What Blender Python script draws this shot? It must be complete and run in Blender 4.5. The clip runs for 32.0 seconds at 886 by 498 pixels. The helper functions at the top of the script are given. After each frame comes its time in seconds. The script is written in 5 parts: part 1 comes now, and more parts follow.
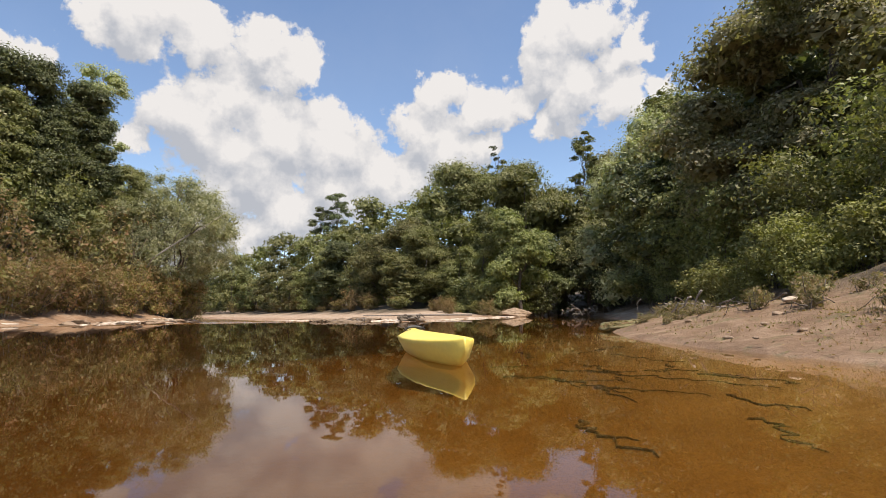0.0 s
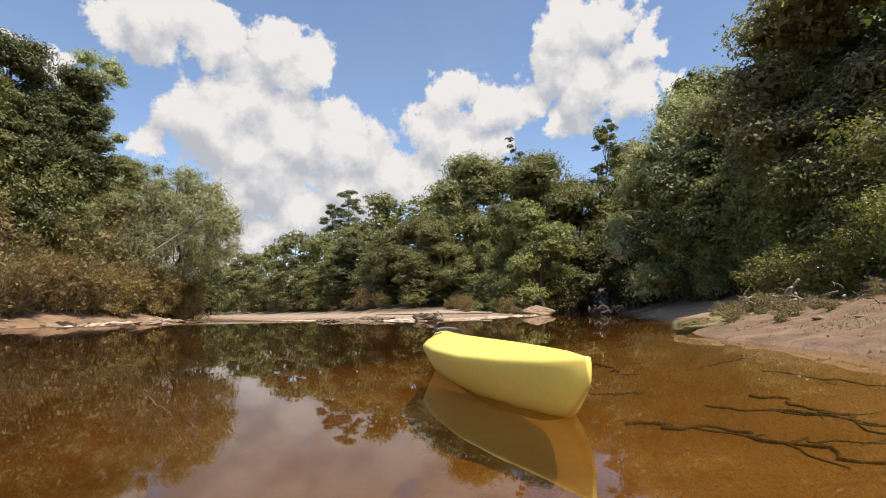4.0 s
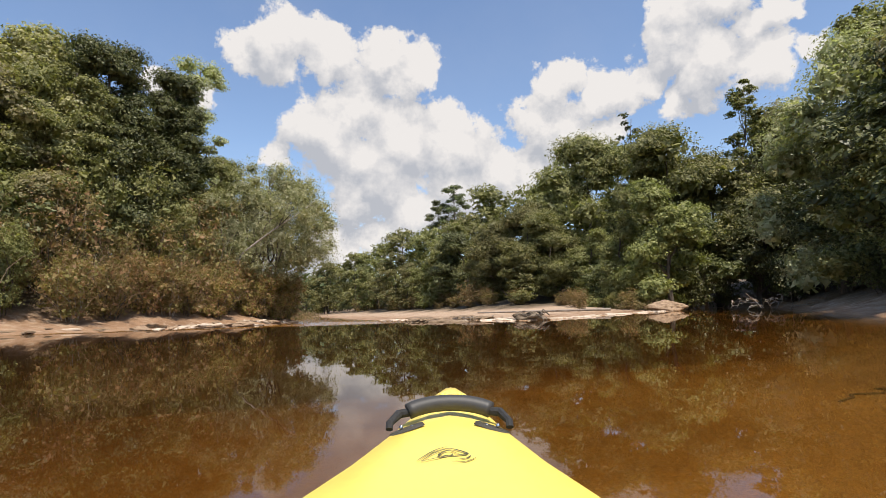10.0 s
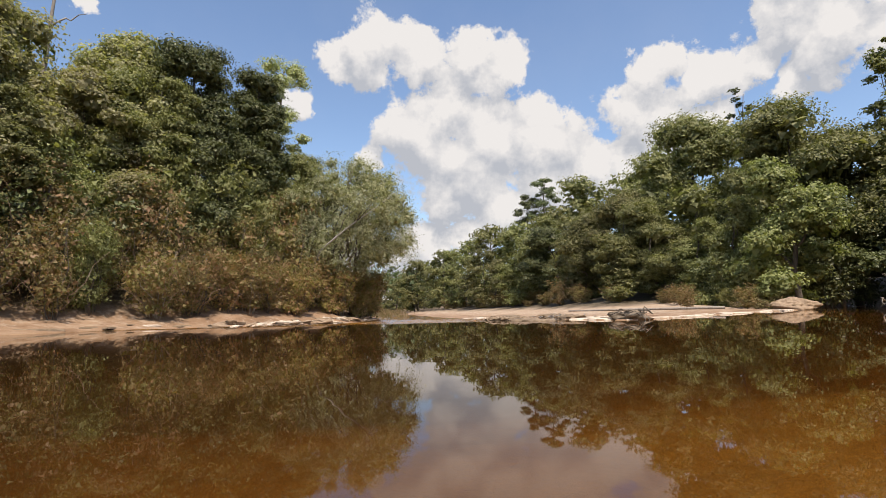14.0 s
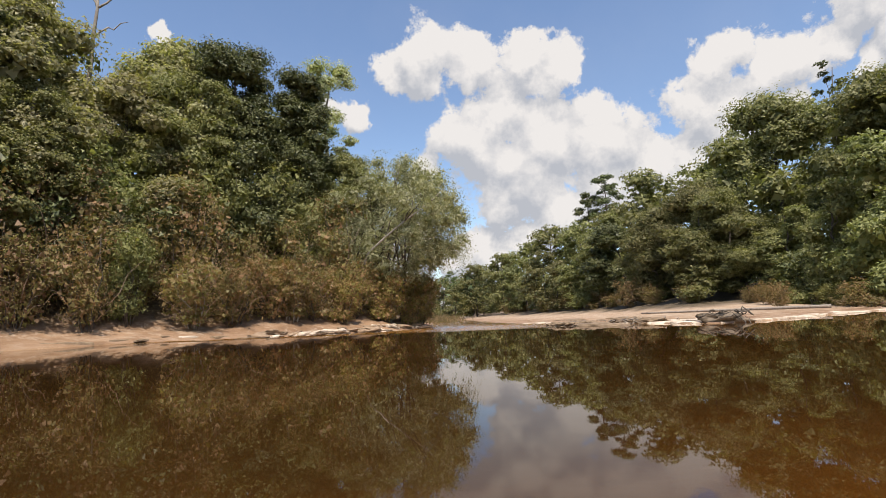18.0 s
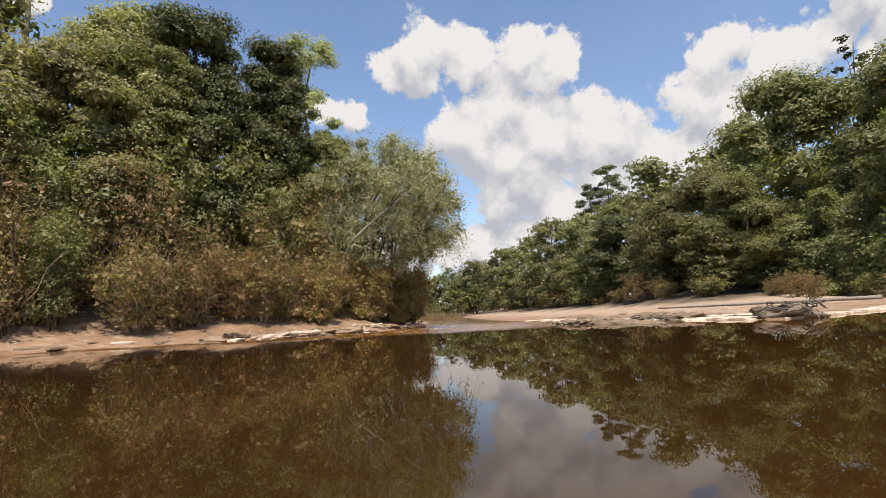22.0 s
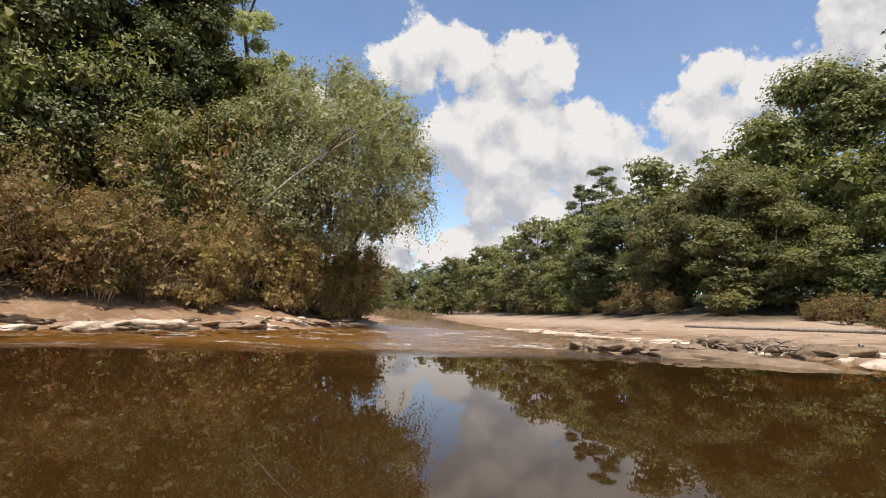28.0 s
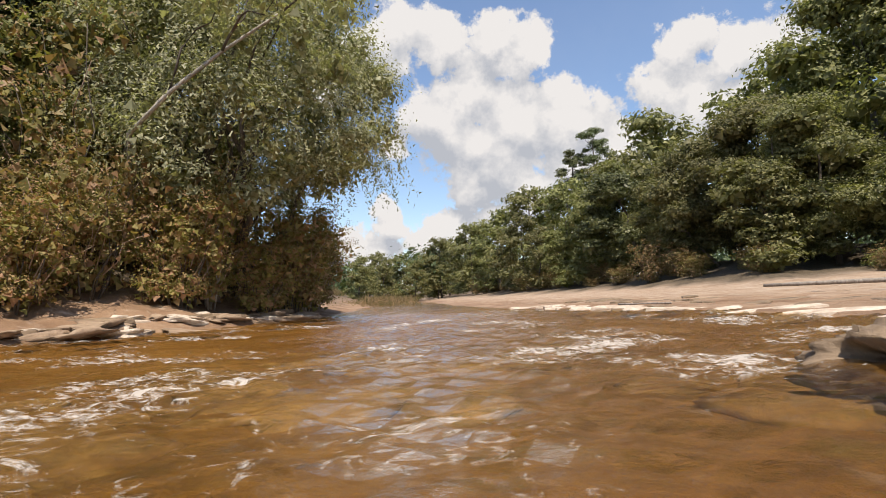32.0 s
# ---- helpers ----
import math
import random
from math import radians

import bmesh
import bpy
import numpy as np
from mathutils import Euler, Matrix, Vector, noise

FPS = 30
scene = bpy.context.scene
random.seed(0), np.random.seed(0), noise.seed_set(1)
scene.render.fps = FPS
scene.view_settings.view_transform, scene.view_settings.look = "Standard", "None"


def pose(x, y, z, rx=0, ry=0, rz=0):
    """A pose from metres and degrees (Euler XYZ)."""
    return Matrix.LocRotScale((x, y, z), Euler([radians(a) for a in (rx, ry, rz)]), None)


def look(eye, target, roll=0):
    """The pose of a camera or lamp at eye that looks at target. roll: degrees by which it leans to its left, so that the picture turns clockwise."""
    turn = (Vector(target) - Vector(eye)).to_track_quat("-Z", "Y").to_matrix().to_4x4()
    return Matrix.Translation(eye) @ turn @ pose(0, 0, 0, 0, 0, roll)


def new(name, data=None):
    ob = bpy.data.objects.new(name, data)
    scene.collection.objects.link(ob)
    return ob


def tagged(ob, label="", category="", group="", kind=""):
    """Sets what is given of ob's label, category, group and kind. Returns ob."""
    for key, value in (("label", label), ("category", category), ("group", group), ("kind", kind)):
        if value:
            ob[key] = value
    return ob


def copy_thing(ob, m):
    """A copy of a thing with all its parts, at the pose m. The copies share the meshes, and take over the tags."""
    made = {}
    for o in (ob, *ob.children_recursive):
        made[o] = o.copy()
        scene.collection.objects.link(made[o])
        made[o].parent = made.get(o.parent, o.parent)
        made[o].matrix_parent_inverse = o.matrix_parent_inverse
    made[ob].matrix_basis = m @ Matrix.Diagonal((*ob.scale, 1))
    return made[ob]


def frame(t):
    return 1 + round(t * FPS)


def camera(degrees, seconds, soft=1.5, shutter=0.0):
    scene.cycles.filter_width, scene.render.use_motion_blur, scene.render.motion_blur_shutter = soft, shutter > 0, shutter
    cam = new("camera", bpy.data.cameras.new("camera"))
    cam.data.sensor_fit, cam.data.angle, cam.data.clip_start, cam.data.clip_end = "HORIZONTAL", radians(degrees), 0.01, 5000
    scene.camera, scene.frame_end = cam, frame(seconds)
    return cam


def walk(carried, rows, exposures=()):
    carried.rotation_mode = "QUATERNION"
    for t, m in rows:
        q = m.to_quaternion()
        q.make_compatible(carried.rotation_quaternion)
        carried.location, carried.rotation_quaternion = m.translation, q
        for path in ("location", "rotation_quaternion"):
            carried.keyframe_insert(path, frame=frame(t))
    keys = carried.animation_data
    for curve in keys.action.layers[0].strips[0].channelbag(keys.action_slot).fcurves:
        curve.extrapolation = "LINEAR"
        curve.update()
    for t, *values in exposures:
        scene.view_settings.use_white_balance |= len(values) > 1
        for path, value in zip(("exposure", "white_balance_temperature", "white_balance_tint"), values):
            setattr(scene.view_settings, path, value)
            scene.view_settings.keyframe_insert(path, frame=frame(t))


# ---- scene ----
cam = camera(80.00, 32.0, soft=0.75)
# t, x, y, z, turn about x, y, z
ROWS = [
    (0.0, -0.000, 0.000, 0.514, 96.70, 0.36, -0.01),
    (0.5, -0.090, 0.323, 0.497, 96.72, 0.56, -0.04),
    (1.0, -0.177, 0.646, 0.481, 96.80, 0.79, -0.58),
    (1.5, -0.265, 0.969, 0.468, 96.80, 0.55, -1.06),
    (2.0, -0.333, 1.297, 0.458, 96.78, 0.51, -1.32),
    (2.5, -0.354, 1.634, 0.455, 96.70, 0.88, -1.16),
    (3.0, -0.352, 1.982, 0.456, 96.67, 0.88, -0.54),
    (3.5, -0.341, 2.341, 0.458, 96.64, 0.81, 0.39),
    (5.5, -0.253, 3.764, 0.468, 96.56, 0.49, 4.30),
    (6.0, -0.251, 4.070, 0.468, 96.55, 0.72, 5.06),
    (6.5, -0.241, 4.375, 0.468, 96.53, 0.88, 5.95),
    (7.0, -0.223, 4.684, 0.469, 96.54, 1.05, 7.02),
    (7.5, -0.190, 5.003, 0.477, 96.51, 1.08, 8.24),
    (8.0, -0.157, 5.316, 0.487, 96.50, 1.14, 9.46),
    (8.5, -0.138, 5.612, 0.496, 96.47, 1.30, 10.65),
    (9.0, -0.125, 5.887, 0.505, 96.45, 1.37, 11.78),
    (9.5, -0.117, 6.134, 0.513, 96.44, 1.38, 12.79),
    (10.0, -0.112, 6.361, 0.521, 96.45, 1.40, 13.57),
    (10.5, -0.108, 6.570, 0.529, 96.44, 1.39, 14.21),
    (11.0, -0.110, 6.773, 0.536, 96.44, 1.48, 14.63),
    (11.5, -0.123, 6.982, 0.539, 96.47, 1.46, 14.95),
    (12.0, -0.148, 7.206, 0.538, 96.48, 1.13, 15.13),
    (12.5, -0.193, 7.462, 0.533, 96.51, 1.61, 15.49),
    (13.0, -0.240, 7.752, 0.523, 96.59, 2.48, 17.43),
    (13.5, -0.269, 8.100, 0.508, 96.64, 2.80, 20.44),
    (14.0, -0.297, 8.447, 0.491, 96.45, 1.21, 23.44),
    (14.5, -0.335, 8.721, 0.477, 96.57, 2.04, 26.10),
    (15.0, -0.384, 8.973, 0.466, 96.62, 1.94, 27.79),
    (15.5, -0.449, 9.230, 0.460, 96.58, 0.57, 27.48),
    (17.5, -0.897, 10.271, 0.477, 96.94, 2.62, 28.07),
    (18.0, -1.010, 10.583, 0.477, 97.22, 2.22, 29.97),
    (18.5, -1.125, 10.903, 0.477, 96.93, 0.47, 30.89),
    (19.0, -1.242, 11.237, 0.476, 97.07, 4.63, 30.41),
    (19.5, -1.354, 11.597, 0.475, 96.99, 2.86, 32.57),
    (20.0, -1.482, 11.971, 0.473, 96.78, 1.82, 33.41),
    (20.5, -1.650, 12.346, 0.469, 96.88, 2.87, 33.69),
    (21.0, -1.846, 12.734, 0.465, 96.36, 0.12, 32.59),
    (21.5, -2.074, 13.148, 0.464, 96.61, 1.98, 29.90),
    (22.0, -2.307, 13.571, 0.464, 96.97, 2.89, 29.99),
    (22.5, -2.513, 13.986, 0.467, 96.58, 0.24, 29.80),
    (23.0, -2.709, 14.409, 0.469, 96.59, 1.69, 27.85),
    (23.5, -2.891, 14.850, 0.466, 96.64, 2.38, 28.17),
    (24.0, -3.078, 15.304, 0.464, 96.50, 0.49, 28.33),
    (24.5, -3.287, 15.767, 0.464, 96.57, 3.53, 28.07),
    (26.5, -4.231, 18.177, 0.477, 96.69, 1.25, 28.44),
    (27.0, -4.475, 18.823, 0.472, 96.47, 0.64, 27.05),
    (27.5, -4.753, 19.477, 0.466, 96.68, 4.18, 26.12),
    (28.0, -5.046, 20.135, 0.457, 96.80, -1.61, 27.52),
    (28.5, -5.337, 20.798, 0.443, 96.74, 0.89, 24.88),
    (29.0, -5.631, 21.462, 0.425, 96.67, 3.57, 24.51),
    (29.5, -5.926, 22.118, 0.404, 96.52, -0.23, 26.61),
    (30.0, -6.224, 22.777, 0.380, 96.48, 0.19, 24.92),
    (30.5, -6.526, 23.444, 0.356, 96.53, 3.37, 24.65),
    (31.0, -6.834, 24.120, 0.331, 96.46, 0.28, 26.89),
    (31.5, -7.153, 24.809, 0.301, 96.03, 2.62, 25.19),
    (32.0, -7.475, 25.503, 0.271, 95.15, 2.53, 26.62),
]
walk(cam, [(t, pose(x, y, z, rx, ry, rz)) for t, x, y, z, rx, ry, rz in ROWS], [(0.0, 0.40, 6650, 12.5), (32.0, 0.40, 6650, 12.5)])

# ---- world, sun and exposure ----
SUN_AZ, SUN_EL = radians(138), radians(65)   # azimuth from +y towards +x
world = bpy.data.worlds.new("sky_world")
scene.world = world
world.use_nodes = True
wn, wl_ = world.node_tree.nodes, world.node_tree.links
wn.clear()


def configure(n, kw):
    if "operation" in kw:
        n.operation = kw["operation"]
    if "use_clamp" in kw:
        n.use_clamp = kw["use_clamp"]
    if "data_type" in kw:
        n.data_type = kw["data_type"]
    if "blend_type" in kw:
        n.blend_type = kw["blend_type"]
    if "attribute_name" in kw:
        n.attribute_name = kw["attribute_name"]
    if "sky_type" in kw:
        n.sky_type = kw["sky_type"]


def wnode(kind, **kw):
    n = wn.new(kind)
    configure(n, kw)
    return n


def wmath(op, a, b=None, c=None, clamp=False):
    n = wnode("ShaderNodeMath", operation=op, use_clamp=clamp)
    for i, v in enumerate((a, b, c)):
        if v is None:
            continue
        if isinstance(v, (int, float)):
            n.inputs[i].default_value = v
        else:
            wl_.new(v, n.inputs[i])
    return n.outputs[0]


sky = wnode("ShaderNodeTexSky", sky_type="NISHITA")
sky.sun_disc = False
sky.sun_elevation, sky.sun_rotation = SUN_EL, SUN_AZ
sky.air_density, sky.dust_density, sky.ozone_density = 1.0, 0.5, 2.0
coord = wnode("ShaderNodeTexCoord").outputs["Generated"]


def bearing(deg, alt):
    """Unit direction from degrees left of +y and degrees above the horizon."""
    a, e = radians(deg), radians(alt)
    return (-math.sin(a) * math.cos(e), math.cos(a) * math.cos(e), math.sin(e))


# cumulus heaps: degrees left of +y, degrees of height, radius in degrees
HEAPS = [(30.6, 26.9, 3.9), (34.6, 25.9, 2.2), (25.3, 26.4, 3.5), (19.7, 25.9, 3.0), (15.9, 24.9, 3.1), (22.8, 21.4, 4.8),
         (25.5, 18.4, 5.1), (17.9, 18.6, 5.6), (12.2, 17.1, 5.7), (20.4, 14.2, 5.9), (6.6, 14.2, 3.3), (22.8, 11.2, 2.7),
         (12.3, 12.9, 4.9), (16.8, 10.0, 4.0), (31.3, 15.5, 1.9), (0.4, 23.1, 2.7), (1.8, 19.0, 3.5), (-1.1, 17.0, 3.7),
         (-5.5, 21.4, 2.8)]
HEAPS += [(3.8, 14.6, 2.4), (-4.7, 17.8, 2.2), (-11.2, 25.2, 2.9), (-15.6, 23.4, 3.5), (-19.7, 21.9, 2.9), (-13.9, 21.4, 2.5),
         (-18.6, 25.4, 2.1), (-12.1, 28.8, 3.1), (-17.3, 28.3, 3.2), (-21.1, 26.6, 2.0), (-23.4, 22.0, 1.5), (42.2, 21.9, 1.6),
         (39.2, 21.4, 2.0), (24.6, 6.4, 3.5), (28.5, 6.6, 2.6), (20.5, 7.5, 2.6), (32.0, 8.5, 2.0), (33.5, 4.5, 3.0), (37.0, 5.5, 2.6), (28.0, 3.0, 3.0), (58.8, 27.0, 1.2), (69.7, 27.6, 1.9), (-8.6, 21.4, 2.1), (-11.7, 20.0, 2.1),
         (-3.6, 21.0, 1.5)]


def heap_field(vec):
    out = None
    for az, alt, r in HEAPS:
        d = wnode("ShaderNodeVectorMath", operation="DISTANCE")
        wl_.new(vec, d.inputs[0])
        d.inputs[1].default_value = bearing(az, alt)
        f = wmath("MULTIPLY_ADD", d.outputs["Value"], -1 / radians(r), 1.0)
        out = f if out is None else wmath("SMOOTH_MAX", out, f, 0.12)
    return out


def fbm(vec, scale, detail, rough=0.55):
    n = wnode("ShaderNodeTexNoise")
    n.inputs["Scale"].default_value = scale
    n.inputs["Detail"].default_value = detail
    n.inputs["Roughness"].default_value = rough
    wl_.new(vec, n.inputs["Vector"])
    return n


def shifted(vec, off):
    n = wnode("ShaderNodeVectorMath", operation="ADD")
    wl_.new(vec, n.inputs[0])
    n.inputs[1].default_value = off
    return n.outputs[0]


curl = fbm(coord, 11, 6, 0.6)
bend = wnode("ShaderNodeVectorMath", operation="MULTIPLY_ADD")
wl_.new(curl.outputs["Color"], bend.inputs[0])
bend.inputs[1].default_value, bend.inputs[2].default_value = (0.10, 0.10, 0.10), (-0.05, -0.05, -0.05)
warped = wnode("ShaderNodeVectorMath", operation="ADD")
wl_.new(coord, warped.inputs[0])
wl_.new(bend.outputs[0], warped.inputs[1])
warped = warped.outputs[0]
billow = fbm(coord, 15, 12, 0.66)
billow_up = fbm(shifted(coord, (0.012, 0, 0.026)), 15, 7, 0.5)
dens = wmath("ADD", heap_field(warped), wmath("MULTIPLY_ADD", billow.outputs["Fac"], 2.1, -1.0))
above = wmath("ADD", heap_field(shifted(warped, (0.01, 0, 0.045))), wmath("MULTIPLY_ADD", billow_up.outputs["Fac"], 2.1, -1.0))
thin = fbm(shifted(coord, (3, 1, 2)), 3.2, 6, 0.6)
haze = wmath("MULTIPLY_ADD", thin.outputs["Fac"], 1.0, -0.42, clamp=True)
mask = wmath("MULTIPLY_ADD", dens, 4.6, -0.05, clamp=True)
lit = wmath("SUBTRACT", dens, above)
lit = wmath("MULTIPLY_ADD", lit, 1.25, 0.54, clamp=True)
ramp = wnode("ShaderNodeMix", data_type="RGBA")
wl_.new(lit, ramp.inputs["Factor"])
ramp.inputs[6].default_value = (0.58, 0.62, 0.685, 1)
ramp.inputs[7].default_value = (1.0, 0.99, 0.97, 1)
CLOUD, SKY = 0.64, 0.142
cl = wnode("ShaderNodeVectorMath", operation="SCALE")
wl_.new(ramp.outputs[2], cl.inputs[0])
cl.inputs["Scale"].default_value = CLOUD
sk = wnode("ShaderNodeVectorMath", operation="SCALE")
wl_.new(sky.outputs[0], sk.inputs[0])
sk.inputs["Scale"].default_value = SKY
both = wnode("ShaderNodeMix", data_type="RGBA")
wl_.new(wmath("MAXIMUM", mask, wmath("MULTIPLY", haze, 0.18)), both.inputs["Factor"])
wl_.new(sk.outputs[0], both.inputs[6])
wl_.new(cl.outputs[0], both.inputs[7])
bg = wnode("ShaderNodeBackground")
wl_.new(both.outputs[2], bg.inputs["Color"])
bg.inputs["Strength"].default_value = 1.0
wl_.new(bg.outputs[0], wnode("ShaderNodeOutputWorld").inputs["Surface"])

sun_data = bpy.data.lights.new("sun", "SUN")
sun_data.energy, sun_data.angle, sun_data.color = 5.0, radians(0.53), (1.0, 0.94, 0.84)
sun = new("sun", sun_data)
sun.matrix_world = look((0, 0, 0), (-math.sin(SUN_AZ) * math.cos(SUN_EL), -math.cos(SUN_AZ) * math.cos(SUN_EL), -math.sin(SUN_EL)))
sun.location = (30, -10, 60)


# ---- materials ----
def shader(name):
    m = bpy.data.materials.new(name)
    m.use_nodes = True
    nt = m.node_tree
    return m, nt, nt.nodes["Principled BSDF"]


def add(nt, kind, **kw):
    n = nt.nodes.new(kind)
    configure(n, kw)
    return n


def noise_of(nt, scale, detail=4, rough=0.6, vec=None, dist=0.0):
    n = add(nt, "ShaderNodeTexNoise")
    n.inputs["Scale"].default_value, n.inputs["Detail"].default_value = scale, detail
    n.inputs["Roughness"].default_value, n.inputs["Distortion"].default_value = rough, dist
    if vec is None:
        vec = add(nt, "ShaderNodeTexCoord").outputs["Object"]
    nt.links.new(vec, n.inputs["Vector"])
    return n.outputs["Fac"]


def ramp_of(nt, fac, stops):
    r = add(nt, "ShaderNodeValToRGB")
    el = r.color_ramp.elements
    while len(el) < len(stops):
        el.new(0.5)
    for e, (p, c) in zip(el, stops):
        e.position, e.color = p, (*c, 1)
    nt.links.new(fac, r.inputs["Fac"])
    return r.outputs["Color"]


def mix_of(nt, fac, a, b, mode="MIX"):
    n = add(nt, "ShaderNodeMix", data_type="RGBA", blend_type=mode)
    for sock, v in ((n.inputs["Factor"], fac), (n.inputs[6], a), (n.inputs[7], b)):
        if isinstance(v, (int, float)):
            sock.default_value = v
        elif isinstance(v, tuple):
            sock.default_value = (*v, 1)
        else:
            nt.links.new(v, sock)
    return n.outputs[2]


def calc(nt, op, a, b=0.0, c=0.0, clamp=False):
    n = add(nt, "ShaderNodeMath", operation=op, use_clamp=clamp)
    for i, v in enumerate((a, b, c)):
        if isinstance(v, (int, float)):
            n.inputs[i].default_value = v
        else:
            nt.links.new(v, n.inputs[i])
    return n.outputs[0]


def bump_of(nt, bsdf, height, strength, distance):
    b = add(nt, "ShaderNodeBump")
    b.inputs["Strength"].default_value, b.inputs["Distance"].default_value = strength, distance
    nt.links.new(height, b.inputs["Height"])
    nt.links.new(b.outputs[0], bsdf.inputs["Normal"])


def leaf_material(name, dark, light, dry=None, rough=0.5, thin=0.36):
    """Leaves: each one between two greens, some of them dry, light shining through."""
    m, nt, p = shader(name)
    rnd = add(nt, "ShaderNodeNewGeometry").outputs["Random Per Island"]
    tree = add(nt, "ShaderNodeObjectInfo").outputs["Random"]
    col = mix_of(nt, calc(nt, "POWER", rnd, 1.2), dark, light)
    hsv = add(nt, "ShaderNodeHueSaturation")
    nt.links.new(col, hsv.inputs["Color"])
    nt.links.new(calc(nt, "MULTIPLY_ADD", tree, 0.03, 0.485), hsv.inputs["Hue"])
    nt.links.new(calc(nt, "MULTIPLY_ADD", tree, 0.35, 0.8), hsv.inputs["Value"])
    col = hsv.outputs[0]
    if dry:
        big = noise_of(nt, 0.9, 3)
        f = calc(nt, "MULTIPLY_ADD", calc(nt, "ADD", rnd, big), 2.2, -1.75, clamp=True)
        col = mix_of(nt, f, col, dry)
    nt.links.new(col, p.inputs["Base Color"])
    p.inputs["Roughness"].default_value = rough
    p.inputs["Specular IOR Level"].default_value = 0.22
    t = add(nt, "ShaderNodeBsdfTranslucent")
    nt.links.new(mix_of(nt, 1.0, col, (1.0, 1.12, 0.5), "MULTIPLY"), t.inputs["Color"])
    mx = add(nt, "ShaderNodeMixShader")
    mx.inputs[0].default_value = thin
    nt.links.new(p.outputs[0], mx.inputs[1])
    nt.links.new(t.outputs[0], mx.inputs[2])
    nt.links.new(mx.outputs[0], nt.nodes["Material Output"].inputs["Surface"])
    return m


def bark_material(name, a, b):
    m, nt, p = shader(name)
    obj = add(nt, "ShaderNodeTexCoord").outputs["Object"]
    mp = add(nt, "ShaderNodeMapping")
    mp.inputs["Scale"].default_value = (9, 9, 1.6)
    nt.links.new(obj, mp.inputs["Vector"])
    n = noise_of(nt, 2.0, 6, 0.65, mp.outputs[0])
    nt.links.new(ramp_of(nt, n, [(0.3, a), (0.7, b)]), p.inputs["Base Color"])
    p.inputs["Roughness"].default_value = 0.9
    bump_of(nt, p, n, 0.6, 0.03)
    return m


LEAF_OAK = leaf_material("leaf_oak", (0.110, 0.111, 0.043), (0.330, 0.307, 0.137))
LEAF_DARK = leaf_material("leaf_dark", (0.060, 0.069, 0.026), (0.192, 0.201, 0.086), rough=0.42, thin=0.24)
LEAF_LIGHT = leaf_material("leaf_light", (0.136, 0.143, 0.048), (0.339, 0.326, 0.136))
LEAF_WILLOW = leaf_material("leaf_willow", (0.261, 0.263, 0.139), (0.566, 0.557, 0.338), thin=0.4)
LEAF_SHRUB = leaf_material("leaf_shrub", (0.160, 0.135, 0.048), (0.396, 0.340, 0.135), dry=(0.31, 0.185, 0.100))
LEAF_RUST = leaf_material("leaf_rust", (0.20, 0.118, 0.062), (0.42, 0.285, 0.160), dry=(0.22, 0.195, 0.068))
LEAF_YELLOW = leaf_material("leaf_yellow", (0.196, 0.168, 0.047), (0.459, 0.398, 0.132), dry=(0.36, 0.20, 0.105))
LEAF_BRIGHT = leaf_material("leaf_bright", (0.148, 0.140, 0.042), (0.328, 0.304, 0.113))
LEAF_OLIVE = leaf_material("leaf_olive", (0.193, 0.177, 0.086), (0.513, 0.461, 0.259), rough=0.45, thin=0.48)
LEAF_PINE = leaf_material("needle_pine", (0.074, 0.088, 0.036), (0.194, 0.208, 0.088), thin=0.1)
LEAF_FAR = leaf_material("leaf_far", (0.077, 0.110, 0.050), (0.165, 0.204, 0.094), thin=0.2)
GRASS_DRY = leaf_material("grass_dry", (0.16, 0.14, 0.06), (0.30, 0.25, 0.12), dry=(0.32, 0.22, 0.13))
BARK = bark_material("bark_brown", (0.045, 0.035, 0.026), (0.15, 0.12, 0.09))
BARK_PALE = bark_material("bark_pale", (0.22, 0.19, 0.15), (0.46, 0.41, 0.34))
BARK_TWIG = bark_material("bark_reddish", (0.20, 0.12, 0.08), (0.46, 0.34, 0.25))
BARK_DEAD = bark_material("wood_bleached", (0.15, 0.12, 0.095), (0.36, 0.31, 0.255))


